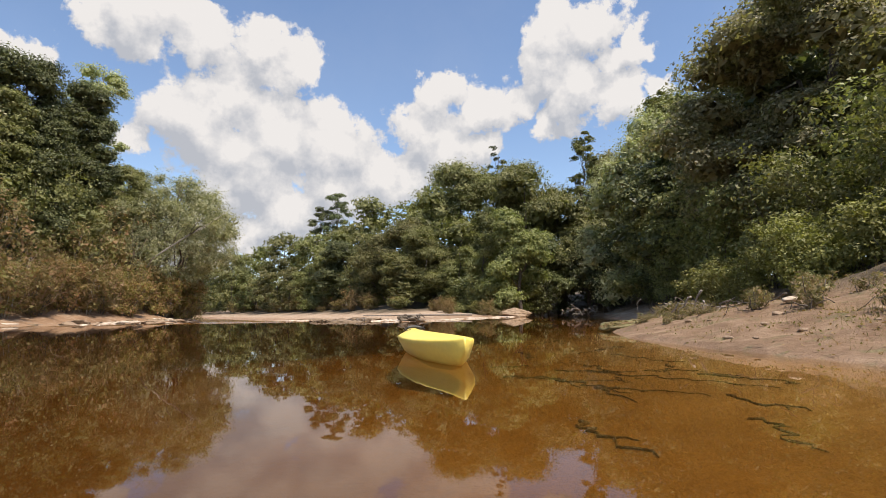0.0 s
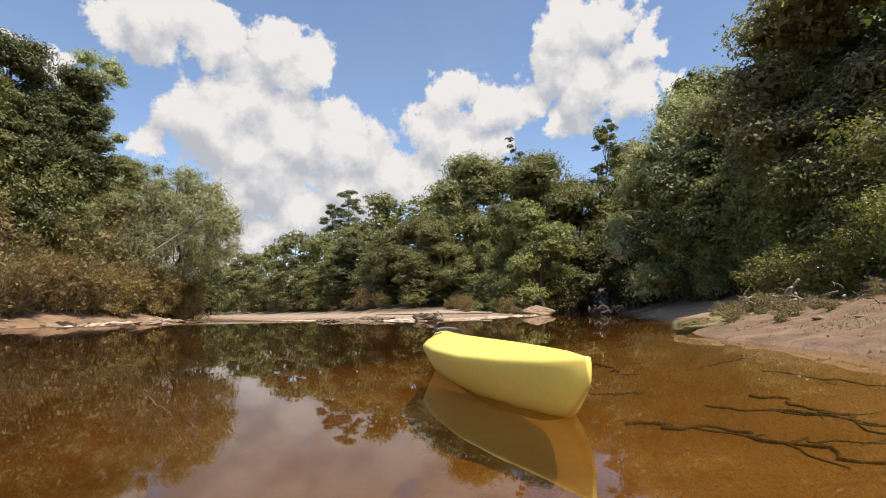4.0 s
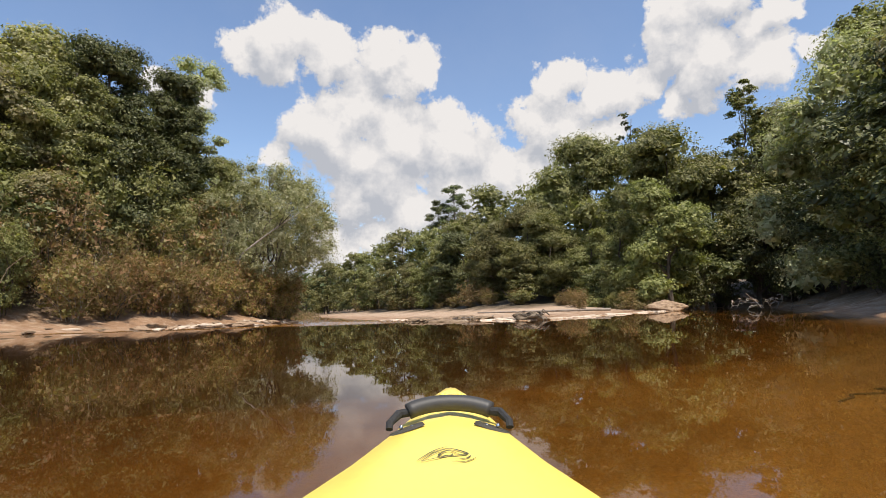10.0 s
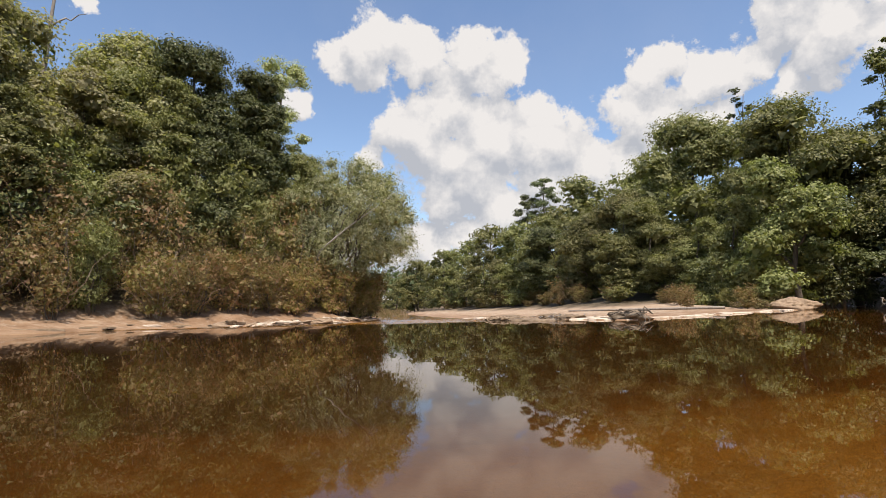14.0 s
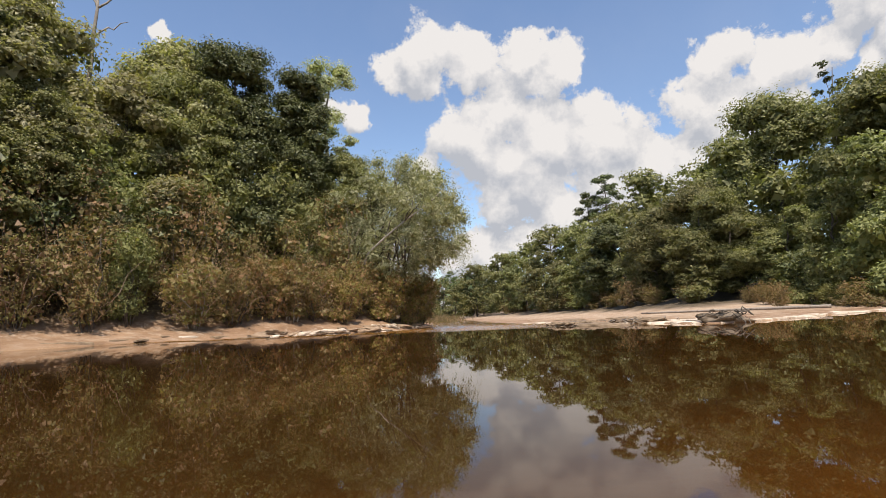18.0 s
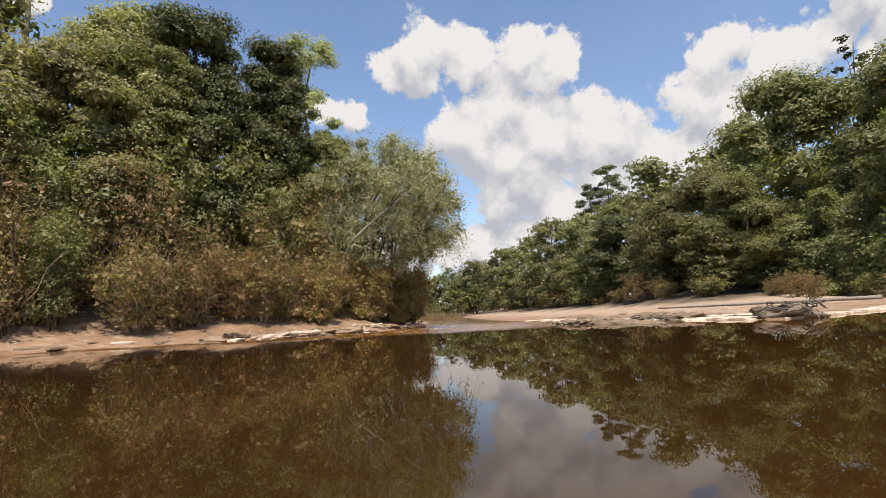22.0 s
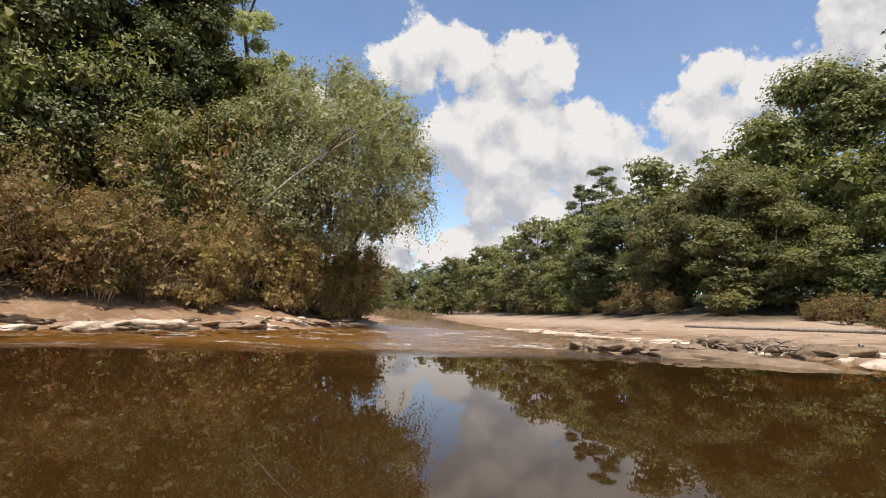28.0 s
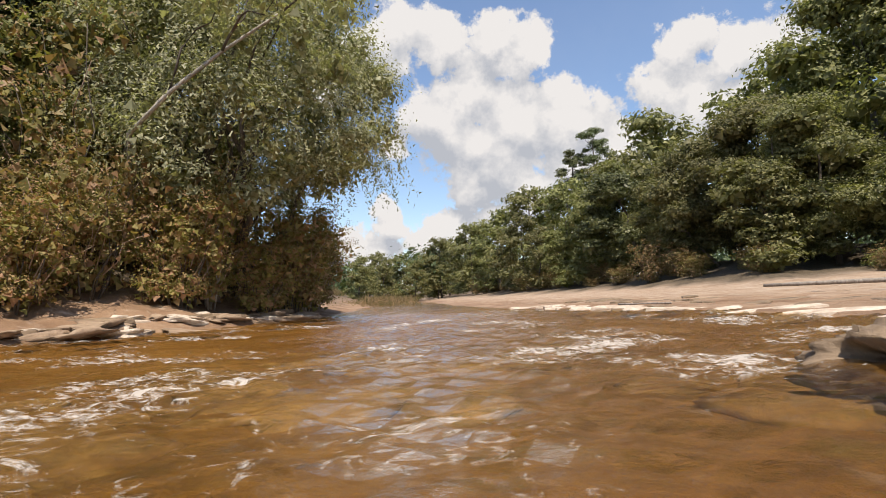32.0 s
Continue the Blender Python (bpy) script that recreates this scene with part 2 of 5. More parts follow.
def ground_material():
    """Pale sand on the beaches, red-brown clay at the water's edge and under it, leaf litter under the woods."""
    m, nt, p = shader("bank_sand_and_clay")
    pos = add(nt, "ShaderNodeNewGeometry").outputs["Position"]
    grain = noise_of(nt, 38, 4, 0.7, pos)
    patch = noise_of(nt, 0.55, 6, 0.62, pos, 0.6)
    streak_map = add(nt, "ShaderNodeMapping")
    streak_map.inputs["Rotation"].default_value = (0, 0, 0.5)
    streak_map.inputs["Scale"].default_value = (0.9, 3.2, 6)
    nt.links.new(pos, streak_map.inputs["Vector"])
    streak = noise_of(nt, 1.1, 6, 0.6, streak_map.outputs[0], 0.4)
    high = add(nt, "ShaderNodeAttribute", attribute_name="above_water").outputs["Fac"]
    woods = add(nt, "ShaderNodeAttribute", attribute_name="litter").outputs["Fac"]
    sand = ramp_of(nt, streak, [(0.25, (0.24, 0.15, 0.09)), (0.45, (0.36, 0.25, 0.165)), (0.6, (0.43, 0.33, 0.24)), (0.75, (0.54, 0.44, 0.345))])
    clay = ramp_of(nt, patch, [(0.3, (0.17, 0.095, 0.05)), (0.5, (0.27, 0.165, 0.095)), (0.7, (0.36, 0.24, 0.15))])
    pale = add(nt, "ShaderNodeAttribute", attribute_name="pale").outputs["Fac"]
    f = calc(nt, "MULTIPLY_ADD", calc(nt, "MULTIPLY_ADD", patch, 0.22, high), 6.5, -0.85, clamp=True)
    f = calc(nt, "MULTIPLY", f, calc(nt, "MULTIPLY_ADD", calc(nt, "ADD", streak, pale), 2.6, -1.6, clamp=True))
    col = mix_of(nt, f, clay, sand)
    bed = ramp_of(nt, patch, [(0.3, (0.29, 0.165, 0.056)), (0.7, (0.52, 0.32, 0.125))])
    bed = mix_of(nt, calc(nt, "MULTIPLY", pale, 0.75, clamp=True), bed, ramp_of(nt, noise_of(nt, 1.3, 4, 0.55, pos, 0.3), [(0.35, (0.17, 0.11, 0.05)), (0.5, (0.38, 0.26, 0.13)), (0.7, (0.56, 0.42, 0.24))]))
    col = mix_of(nt, calc(nt, "MULTIPLY_ADD", high, -14.0, 0.2, clamp=True), col, bed)
    moss = add(nt, "ShaderNodeAttribute", attribute_name="moss").outputs["Fac"]
    tuft = noise_of(nt, 2.6, 7, 0.7, pos, 0.4)
    rust = ramp_of(nt, noise_of(nt, 1.4, 6, 0.7, pos, 0.8), [(0.3, (0.12, 0.066, 0.035)), (0.5, (0.22, 0.138, 0.082)), (0.72, (0.36, 0.25, 0.16))])
    col = mix_of(nt, calc(nt, "MULTIPLY", moss, 0.85, clamp=True), col, rust)
    col = mix_of(nt, calc(nt, "MULTIPLY", moss, calc(nt, "MULTIPLY_ADD", tuft, 5.5, -2.9, clamp=True)), col, ramp_of(nt, grain, [(0.3, (0.085, 0.08, 0.03)), (0.7, (0.21, 0.19, 0.085))]))
    soil = ramp_of(nt, noise_of(nt, 6, 5, 0.7, pos), [(0.3, (0.05, 0.036, 0.022)), (0.7, (0.16, 0.12, 0.075))])
    col = mix_of(nt, woods, col, soil)
    col = mix_of(nt, 0.35, col, ramp_of(nt, grain, [(0.3, (0.55, 0.52, 0.5)), (0.7, (1.25, 1.25, 1.25))]), "MULTIPLY")
    nt.links.new(col, p.inputs["Base Color"])
    wet = calc(nt, "MULTIPLY_ADD", high, 8.0, 0.25, clamp=True)
    nt.links.new(calc(nt, "MULTIPLY_ADD", wet, 0.5, 0.4), p.inputs["Roughness"])
    p.inputs["Specular IOR Level"].default_value = 0.3
    bump_of(nt, p, calc(nt, "ADD", calc(nt, "MULTIPLY", grain, 0.3), calc(nt, "ADD", streak, calc(nt, "MULTIPLY", noise_of(nt, 7, 6, 0.7, pos), 0.9))), 0.9, 0.07)
    return m


def water_material():
    """Tea-brown shallow water: clear enough to show its bed, mirror-like at low angles."""
    m, nt, p = shader("river_water")
    pos = add(nt, "ShaderNodeNewGeometry").outputs["Position"]
    clear = add(nt, "ShaderNodeBsdfTransparent")
    depth = add(nt, "ShaderNodeAttribute", attribute_name="depth").outputs["Fac"]
    tint = add(nt, "ShaderNodeCombineColor")
    for i, k in enumerate((1.25, 2.15, 4.6)):
        nt.links.new(calc(nt, "EXPONENT", calc(nt, "MULTIPLY", depth, -k)), tint.inputs[i])
    nt.links.new(tint.outputs[0], clear.inputs["Color"])
    silt = add(nt, "ShaderNodeBsdfDiffuse")
    nt.links.new(mix_of(nt, calc(nt, "MULTIPLY_ADD", depth, 1.7, -0.6, clamp=True), (0.060, 0.033, 0.009), (0.035, 0.0175, 0.0048)), silt.inputs["Color"])
    body = add(nt, "ShaderNodeMixShader")
    nt.links.new(calc(nt, "MULTIPLY_ADD", depth, 0.75, 0.06, clamp=True), body.inputs[0])
    nt.links.new(clear.outputs[0], body.inputs[1])
    nt.links.new(silt.outputs[0], body.inputs[2])
    gloss = add(nt, "ShaderNodeBsdfGlossy")
    gloss.inputs["Roughness"].default_value = 0.015
    gloss.inputs["Color"].default_value = (0.92, 0.90, 0.88, 1)
    rough = add(nt, "ShaderNodeAttribute", attribute_name="rapid").outputs["Fac"]
    rip_map = add(nt, "ShaderNodeMapping")
    rip_map.inputs["Scale"].default_value = (1.0, 1.0, 1.0)
    nt.links.new(pos, rip_map.inputs["Vector"])
    calm = noise_of(nt, 1.7, 2, 0.5, rip_map.outputs[0])
    chop = noise_of(nt, 12, 7, 0.72, rip_map.outputs[0], 0.8)
    h = calc(nt, "ADD", calc(nt, "MULTIPLY", calm, 0.05), calc(nt, "MULTIPLY", chop, calc(nt, "MULTIPLY", rough, 2.2)))
    b = add(nt, "ShaderNodeBump")
    b.inputs["Strength"].default_value, b.inputs["Distance"].default_value = 0.32, 0.06
    nt.links.new(h, b.inputs["Height"])
    nt.links.new(b.outputs[0], gloss.inputs["Normal"])
    fr = add(nt, "ShaderNodeFresnel")
    fr.inputs["IOR"].default_value = 1.33
    nt.links.new(b.outputs[0], fr.inputs["Normal"])
    mx = add(nt, "ShaderNodeMixShader")
    nt.links.new(fr.outputs[0], mx.inputs[0])
    nt.links.new(body.outputs[0], mx.inputs[1])
    nt.links.new(gloss.outputs[0], mx.inputs[2])
    foam = add(nt, "ShaderNodeBsdfDiffuse")
    foam.inputs["Color"].default_value = (0.66, 0.61, 0.54, 1)
    fm = noise_of(nt, 13, 8, 0.75, rip_map.outputs[0], 1.0)
    fpatch = noise_of(nt, 0.9, 3, 0.5, rip_map.outputs[0])
    ff = calc(nt, "MULTIPLY", calc(nt, "MULTIPLY_ADD", calc(nt, "MULTIPLY_ADD", fpatch, 0.9, fm), 8.0, -8.35, clamp=True), rough, clamp=True)
    out = add(nt, "ShaderNodeMixShader")
    nt.links.new(calc(nt, "MULTIPLY", ff, 0.55), out.inputs[0])
    nt.links.new(mx.outputs[0], out.inputs[1])
    nt.links.new(foam.outputs[0], out.inputs[2])
    nt.links.new(out.outputs[0], nt.nodes["Material Output"].inputs["Surface"])
    return m


def stone_material(name, a, b, rough=0.85):
    m, nt, p = shader(name)
    pos = add(nt, "ShaderNodeNewGeometry").outputs["Position"]
    n = noise_of(nt, 3.5, 8, 0.68, pos, 0.5)
    f = noise_of(nt, 40, 3, 0.6, pos)
    col = mix_of(nt, 0.4, ramp_of(nt, n, [(0.3, a), (0.68, b)]), ramp_of(nt, f, [(0.3, (0.8, 0.78, 0.76)), (0.7, (1.25, 1.25, 1.25))]), "MULTIPLY")
    nt.links.new(col, p.inputs["Base Color"])
    p.inputs["Roughness"].default_value = rough
    bump_of(nt, p, n, 0.8, 0.05)
    return m


def plain_material(name, colour, rough, metal=0.0, scale=60, amount=0.12, bump=0.1):
    m, nt, p = shader(name)
    n = noise_of(nt, scale, 5, 0.6)
    lo = tuple(c * (1 - amount) for c in colour)
    hi = tuple(min(1, c * (1 + amount)) for c in colour)
    nt.links.new(ramp_of(nt, n, [(0.3, lo), (0.7, hi)]), p.inputs["Base Color"])
    p.inputs["Roughness"].default_value, p.inputs["Metallic"].default_value = rough, metal
    bump_of(nt, p, n, bump, 0.002)
    return m


GROUND = ground_material()
WATER = water_material()
ROCK_PALE = stone_material("rock_pale", (0.30, 0.22, 0.15), (0.64, 0.54, 0.43))
ROCK_TAN = stone_material("rock_tan", (0.075, 0.046, 0.025), (0.27, 0.19, 0.115), 0.75)
ROCK_DARK = stone_material("rock_dark", (0.045, 0.032, 0.02), (0.24, 0.175, 0.11), 0.6)
ROCK_BED = stone_material("stone_river_bed", (0.22, 0.14, 0.07), (0.50, 0.36, 0.20))
MUD = stone_material("mossy_mud", (0.10, 0.070, 0.035), (0.22, 0.20, 0.075))
ROCK_CLAY = stone_material("clay_lump", (0.16, 0.10, 0.06), (0.36, 0.26, 0.17))
YELLOW = plain_material("yellow_plastic", (0.80, 0.62, 0.12), 0.42, scale=25, amount=0.04)
RUBBER = plain_material("black_rubber", (0.035, 0.034, 0.032), 0.55)
WEBBING = plain_material("black_webbing", (0.02, 0.02, 0.02), 0.9, scale=200, amount=0.4)
PAD = plain_material("dark_plastic", (0.06, 0.055, 0.045), 0.35)
STEEL = plain_material("steel", (0.6, 0.6, 0.6), 0.25, 1.0)
DECAL = plain_material("dark_decal", (0.06, 0.055, 0.02), 0.5)


# ---- mesh helpers ----
def mesh_from(name, verts, faces, smooth=False):
    me = bpy.data.meshes.new(name)
    me.from_pydata([tuple(v) for v in verts], [], faces)
    if smooth:
        me.polygons.foreach_set("use_smooth", [True] * len(me.polygons))
    me.update()
    return me


def mesh_blades(name, verts):
    """A mesh of loose blades: verts is (n, 3, 3)."""
    n, k = len(verts), verts.shape[1]
    me = bpy.data.meshes.new(name)
    me.vertices.add(k * n)
    me.loops.add(k * n)
    me.polygons.add(n)
    me.vertices.foreach_set("co", np.ascontiguousarray(verts, dtype=np.float32).ravel())
    me.loops.foreach_set("vertex_index", np.arange(k * n, dtype=np.int32))
    me.polygons.foreach_set("loop_start", np.arange(0, k * n, k, dtype=np.int32))
    me.update(calc_edges=True)
    me.validate()
    return me


def part(name, me, material, parent=None, label=""):
    if isinstance(me, bmesh.types.BMesh):
        bm, me = me, bpy.data.meshes.new(name)
        bm.to_mesh(me)
        bm.free()
    if material and not me.materials:
        me.materials.append(material)
    ob = new(name, me)
    if parent:
        ob.parent = parent
    if label:
        ob["label"] = label
    return ob


def tube(points, radii, sides=7):
    """Verts and faces of a tapered tube along points, closed at both ends."""
    verts, faces = [], []
    pts = [Vector(p) for p in points]
    ref = Vector((0.31, 0.17, 0.93))
    for i, p in enumerate(pts):
        d = (pts[min(i + 1, len(pts) - 1)] - pts[max(i - 1, 0)]).normalized()
        u = d.cross(ref if abs(d.dot(ref)) < 0.95 else Vector((1, 0, 0))).normalized()
        w = d.cross(u)
        for k in range(sides):
            a = 2 * math.pi * k / sides
            verts.append(p + (u * math.cos(a) + w * math.sin(a)) * radii[i])
    n = len(pts)
    for i in range(n - 1):
        for k in range(sides):
            a, b = i * sides + k, i * sides + (k + 1) % sides
            faces.append((a, b, b + sides, a + sides))
    faces.append(tuple(range(sides - 1, -1, -1)))
    faces.append(tuple(range((n - 1) * sides, n * sides)))
    return verts, faces


def merge(pieces):
    verts, faces = [], []
    for v, f in pieces:
        o = len(verts)
        verts += v
        faces += [tuple(i + o for i in q) for q in f]
    return verts, faces


def bent(rng, a, b, bow, n=6):
    """A crooked line from a to b."""
    a, b = np.array(a, float), np.array(b, float)
    t = np.linspace(0, 1, n)[:, None]
    off = rng.normal(0, bow, (n, 3)) * np.sin(np.pi * t) + np.array([0, 0, bow * 1.5]) * np.sin(np.pi * t)
    return a + (b - a) * t + off


def leaves_at(rng, centres, out, size, aspect=0.5, droop=0.25, scatter=0.7):
    """Three-cornered leaves at centres, facing roughly along out."""
    n = len(centres)
    nrm = out + rng.normal(0, scatter, (n, 3)) + np.array([0, 0, droop])
    nrm /= np.linalg.norm(nrm, axis=1)[:, None] + 1e-9
    side = np.cross(nrm, rng.normal(0, 1, (n, 3)))
    side /= np.linalg.norm(side, axis=1)[:, None] + 1e-9
    fwd = np.cross(nrm, side)
    s = size * rng.uniform(0.6, 1.35, (n, 1))
    a, b = fwd * s * 0.5, side * s * 0.5 * aspect
    return np.stack([centres - a, centres + a * 0.7 + b * 1.15, centres + a * 0.45 - b * 1.1], 1)


def clump_leaves(rng, centre, radii, count, size, aspect=0.5, shell=0.62, twig=0.0, per=9, core=0.13, deep=0.34):
    """Leaves of one bough: small sprays spread through the outer part of an ellipsoid."""
    k = max(4, count // per)
    d = rng.normal(0, 1, (k, 3))
    d /= np.linalg.norm(d, axis=1)[:, None]
    d[:, 2] = np.where(d[:, 2] < -0.45, -d[:, 2] * 0.6, d[:, 2])
    r = shell + (1 - shell) * rng.uniform(0, 1, (k, 1)) ** 0.5 * rng.uniform(0.75, 1.3, (k, 1))
    c = d * r * np.array(radii) + np.array(centre)
    spray = np.repeat(c, per, 0)
    out = np.repeat(d, per, 0)
    w = (twig or min(radii) * 0.2)
    pos = spray + rng.normal(0, 1, (len(spray), 3)) * np.array([w, w, w * 0.4])
    fine = leaves_at(rng, pos, out * 0.85, size, aspect, 0.42, 0.45)
    if not core:
        return fine
    m = max(8, int(count * core))
    d = rng.normal(0, 1, (m, 3))
    d *= rng.uniform(0.1, 0.7, (m, 1)) / (np.linalg.norm(d, axis=1)[:, None] + 1e-9)
    inner = leaves_at(rng, np.array(centre) + d * np.array(radii), d, min(min(radii) * 0.5, deep * 1.2), 0.9, 0.3, 0.6)
    return np.concatenate([fine, inner])


def crown_points(rng, n, radius, z0, z1, shape):
    """Centres of boughs filling a crown from z0 to z1; shape gives the outline's radius at each height."""
    pts = []
    for i in range(n):
        t = (i + rng.uniform(0.1, 0.9)) / n
        r = radius * shape(t) * rng.uniform(0.4, 1.0)
        a = rng.uniform(0, 2 * math.pi)
        pts.append((r * math.cos(a), r * math.sin(a), z0 + (z1 - z0) * t))
    return pts


def make_tree(name, seed, height, radius, leaf, label, category="tree", boughs=26, per_bough=330, size=0.24, low=0.22,
              shape=None, bark=None, trunk=0.2, lean=0.06, flat=0.7, aspect=0.55, limbs=6, bough=0.38, deep=0.45, lush=0.84):
    rng = np.random.default_rng(seed)
    shape = shape or (lambda t: (0.55 + 0.9 * t - 1.15 * t * t + 0.1) * 1.25)
    bark = bark or BARK
    base = tagged(new(name), label, category)
    top = np.array([rng.normal(0, lean) * height, rng.normal(0, lean) * height, height * 0.9])
    line = bent(rng, (0, 0, -0.3), top, height * 0.015, 9)
    part("trunk", mesh_from("trunk", *tube(line, np.linspace(trunk, trunk * 0.18, 9), 8), True), bark, base)
    centres = crown_points(rng, boughs, radius, height * low, height * 0.93, shape)
    quads = []
    for c in centres:
        b = radius * bough * rng.uniform(0.7, 1.25)
        c = np.array(c) + top * np.array([1, 1, 0]) * (c[2] / height)
        quads.append(clump_leaves(rng, c, (b, b, b * flat), int(2.25 * per_bough * rng.uniform(0.7, 1.3)), size * lush, aspect * 1.15, shell=0.68, core=0.2, deep=deep))
    for i in rng.choice(boughs, limbs, False):
        c = np.array(centres[i]) + top * np.array([1, 1, 0]) * (centres[i][2] / height)
        j = int(np.clip(len(line) * (c[2] / height - 0.12), 1, len(line) - 2))
        r0 = trunk * 0.5 * (1 - j / len(line))
        part("limb", mesh_from("limb", *tube(bent(rng, line[j], c, radius * 0.05), np.linspace(r0 + 0.02, 0.012, 6), 5), True), bark, base)
    part("crown", mesh_blades("crown", np.concatenate(quads)), leaf, base)
    return base


def make_bush(name, seed, height, radius, leaf, label, category="shrub", stems=7, count=2600, size=0.11, aspect=0.5, bark=None, twigs=0):
    rng = np.random.default_rng(seed)
    base = tagged(new(name), label, category)
    quads = []
    for i in range(stems):
        a = rng.uniform(0, 2 * math.pi)
        r = radius * rng.uniform(0.2, 0.85)
        tip = (r * math.cos(a), r * math.sin(a), height * rng.uniform(0.6, 1.0))
        foot = (r * 0.2 * math.cos(a), r * 0.2 * math.sin(a), -0.25)
        line = bent(rng, foot, tip, height * 0.05)
        part("stem", mesh_from("stem", *tube(line, np.linspace(0.022, 0.006, 6), 4), True), bark or BARK, base)
        for k in range(1, 6):
            b = radius * rng.uniform(0.28, 0.46)
            c = line[k] + rng.normal(0, radius * 0.14, 3)
            c[2] = max(c[2], 0.15 * height)
            quads.append(clump_leaves(rng, c, (b, b, b * 1.1), int(1.6 * count / stems / 5), size * 0.85, aspect, shell=0.4, per=7, core=0.16, deep=0.13))
    for i in range(twigs):
        a, r = rng.uniform(0, 2 * math.pi), radius * rng.uniform(0.75, 1.12)
        z = height * rng.uniform(0.25, 1.0)
        line = bent(rng, (r * 0.3 * math.cos(a), r * 0.3 * math.sin(a), z * 0.35), (r * math.cos(a), r * math.sin(a), z), height * 0.03, 5)
        part("twig", mesh_from("twig", *tube(line, np.linspace(0.013, 0.004, 5), 4), True), BARK_TWIG, base)
    part("foliage", mesh_blades("foliage", np.concatenate(quads)), leaf, base)
    return base


def put(ob, x, y, s=1.0, turn=0.0, tall=1.0, sink=0.0):
    z = ground_height(x, y) - sink
    return Matrix.Translation((x, y, z)) @ Matrix.Rotation(turn, 4, "Z") @ Matrix.Diagonal((s, s, s * tall, 1))


# ---- the lie of the land ----
# shore corners: x, y, width of beach, rise of beach, rise behind it
LEFT_SHORE = [(-14.0, -40, 2.0, 0.16, 0.42), (-15.0, 0, 2.2, 0.16, 0.42), (-17.4, 10, 2.6, 0.15, 0.42), (-18.2, 17, 2.6, 0.15, 0.45),
              (-17.6, 23, 2.4, 0.22, 0.5), (-16.6, 28, 2.2, 0.29, 0.5), (-16.2, 33, 1.6, 0.34, 0.5), (-17.0, 37, 1.4, 0.22, 0.45),
              (-22.5, 46, 2.0, 0.15, 0.3), (-38, 70, 2.5, 0.12, 0.3), (-64, 112, 3, 0.12, 0.25), (-110, 190, 3, 0.1, 0.2)]
RIGHT_SHORE = [(5.0, -40, 4.0, 0.2, 0.4), (4.6, -4, 4.0, 0.2, 0.4), (3.95, 4.5, 3.6, 0.20, 0.45), (3.45, 7.5, 3.6, 0.20, 0.48),
               (3.5, 10, 3.8, 0.18, 0.46), (4.2, 13.6, 3.8, 0.16, 0.46), (6.4, 16.2, 3.2, 0.18, 0.45), (8.0, 22, 3.0, 0.2, 0.42),
               (10.0, 31, 2.0, 0.2, 0.4), (12.8, 42, 1.0, 0.25, 0.4), (15.5, 55, 1.0, 0.25, 0.4), (12.0, 60, 2.0, 0.2, 0.3), (9.0, 54, 6.0, 0.05, 0.1),
               (7.2, 46.0, 10.0, 0.03, 0.05), (6.3, 43.6, 14.0, 0.022, 0.03), (3.4, 38.0, 18.0, 0.020, 0.02), (1.2, 32.6, 20.0, 0.016, 0.02), (-0.4, 28.4, 22.0, 0.013, 0.02)]
RIGHT_SHORE += [(-1.8, 26.3, 24.0, 0.011, 0.02), (-3.4, 27.6, 22.0, 0.011, 0.02), (-4.9, 29.4, 20.0, 0.012, 0.02), (-5.7, 32.0, 19.0, 0.012, 0.02), (-7.2, 35.2, 17.0, 0.013, 0.02), (-9.8, 37.6, 15.0, 0.014, 0.02),
                (-13.0, 40.6, 13.0, 0.015, 0.03), (-19.5, 50.5, 11.0, 0.022, 0.05), (-33, 74, 8.0, 0.04, 0.12), (-58, 116, 6.0, 0.06, 0.2), (-104, 194, 5.0, 0.08, 0.2)]


def smooth01(a, b, v):
    t = np.clip((v - a) / (b - a), 0, 1)
    return t * t * (3 - 2 * t)


def water_level(x, y):
    s = (x + 7.5) * -0.5 + (y - 26.2) * 0.866
    w = smooth01(1.0, -4.0, x)
    return -w * (0.14 * smooth01(-0.6, 4.5, s) + 0.003 * np.clip(s - 4, 0, 200))


def shore(points, x, y):
    """Distance to a shore line and the bank's figures at the nearest place of it."""
    best, vals, total = np.full(x.shape, 1e9), np.zeros(x.shape + (3,)), np.zeros(x.shape)
    p = np.array(points)
    for a, b in zip(p[:-1], p[1:]):
        d = b[:2] - a[:2]
        t = np.clip(((x - a[0]) * d[0] + (y - a[1]) * d[1]) / (d @ d), 0, 1)
        q = np.hypot(x - a[0] - t * d[0], y - a[1] - t * d[1])
        best = np.minimum(best, q)
        w = 1 / (q + 0.6) ** 4
        vals += w[..., None] * (a[2:] + t[..., None] * (b[2:] - a[2:]))
        total += w
    return best, vals / total[..., None]


def inside(x, y):
    """Whether a place lies between the two shores."""
    poly = [p[:2] for p in LEFT_SHORE] + [p[:2] for p in reversed(RIGHT_SHORE)]
    c = np.zeros(x.shape, bool)
    for (x0, y0), (x1, y1) in zip(poly, poly[1:] + poly[:1]):
        if y0 != y1:
            c ^= ((y0 > y) != (y1 > y)) & (x < (x1 - x0) * (y - y0) / (y1 - y0) + x0)
    return c


def wobble(x, y):
    return (np.sin(x * 1.9 + np.sin(y * 1.3) * 1.2) * np.sin(y * 1.7 + 0.6 + np.sin(x * 0.9)) * 0.5
            + np.sin(x * 4.3 + y * 2.1 + 1.0) * np.sin(y * 3.9 - x * 1.4) * 0.28 + np.sin(x * 0.47 + 2) * np.sin(y * 0.39) * 0.6)


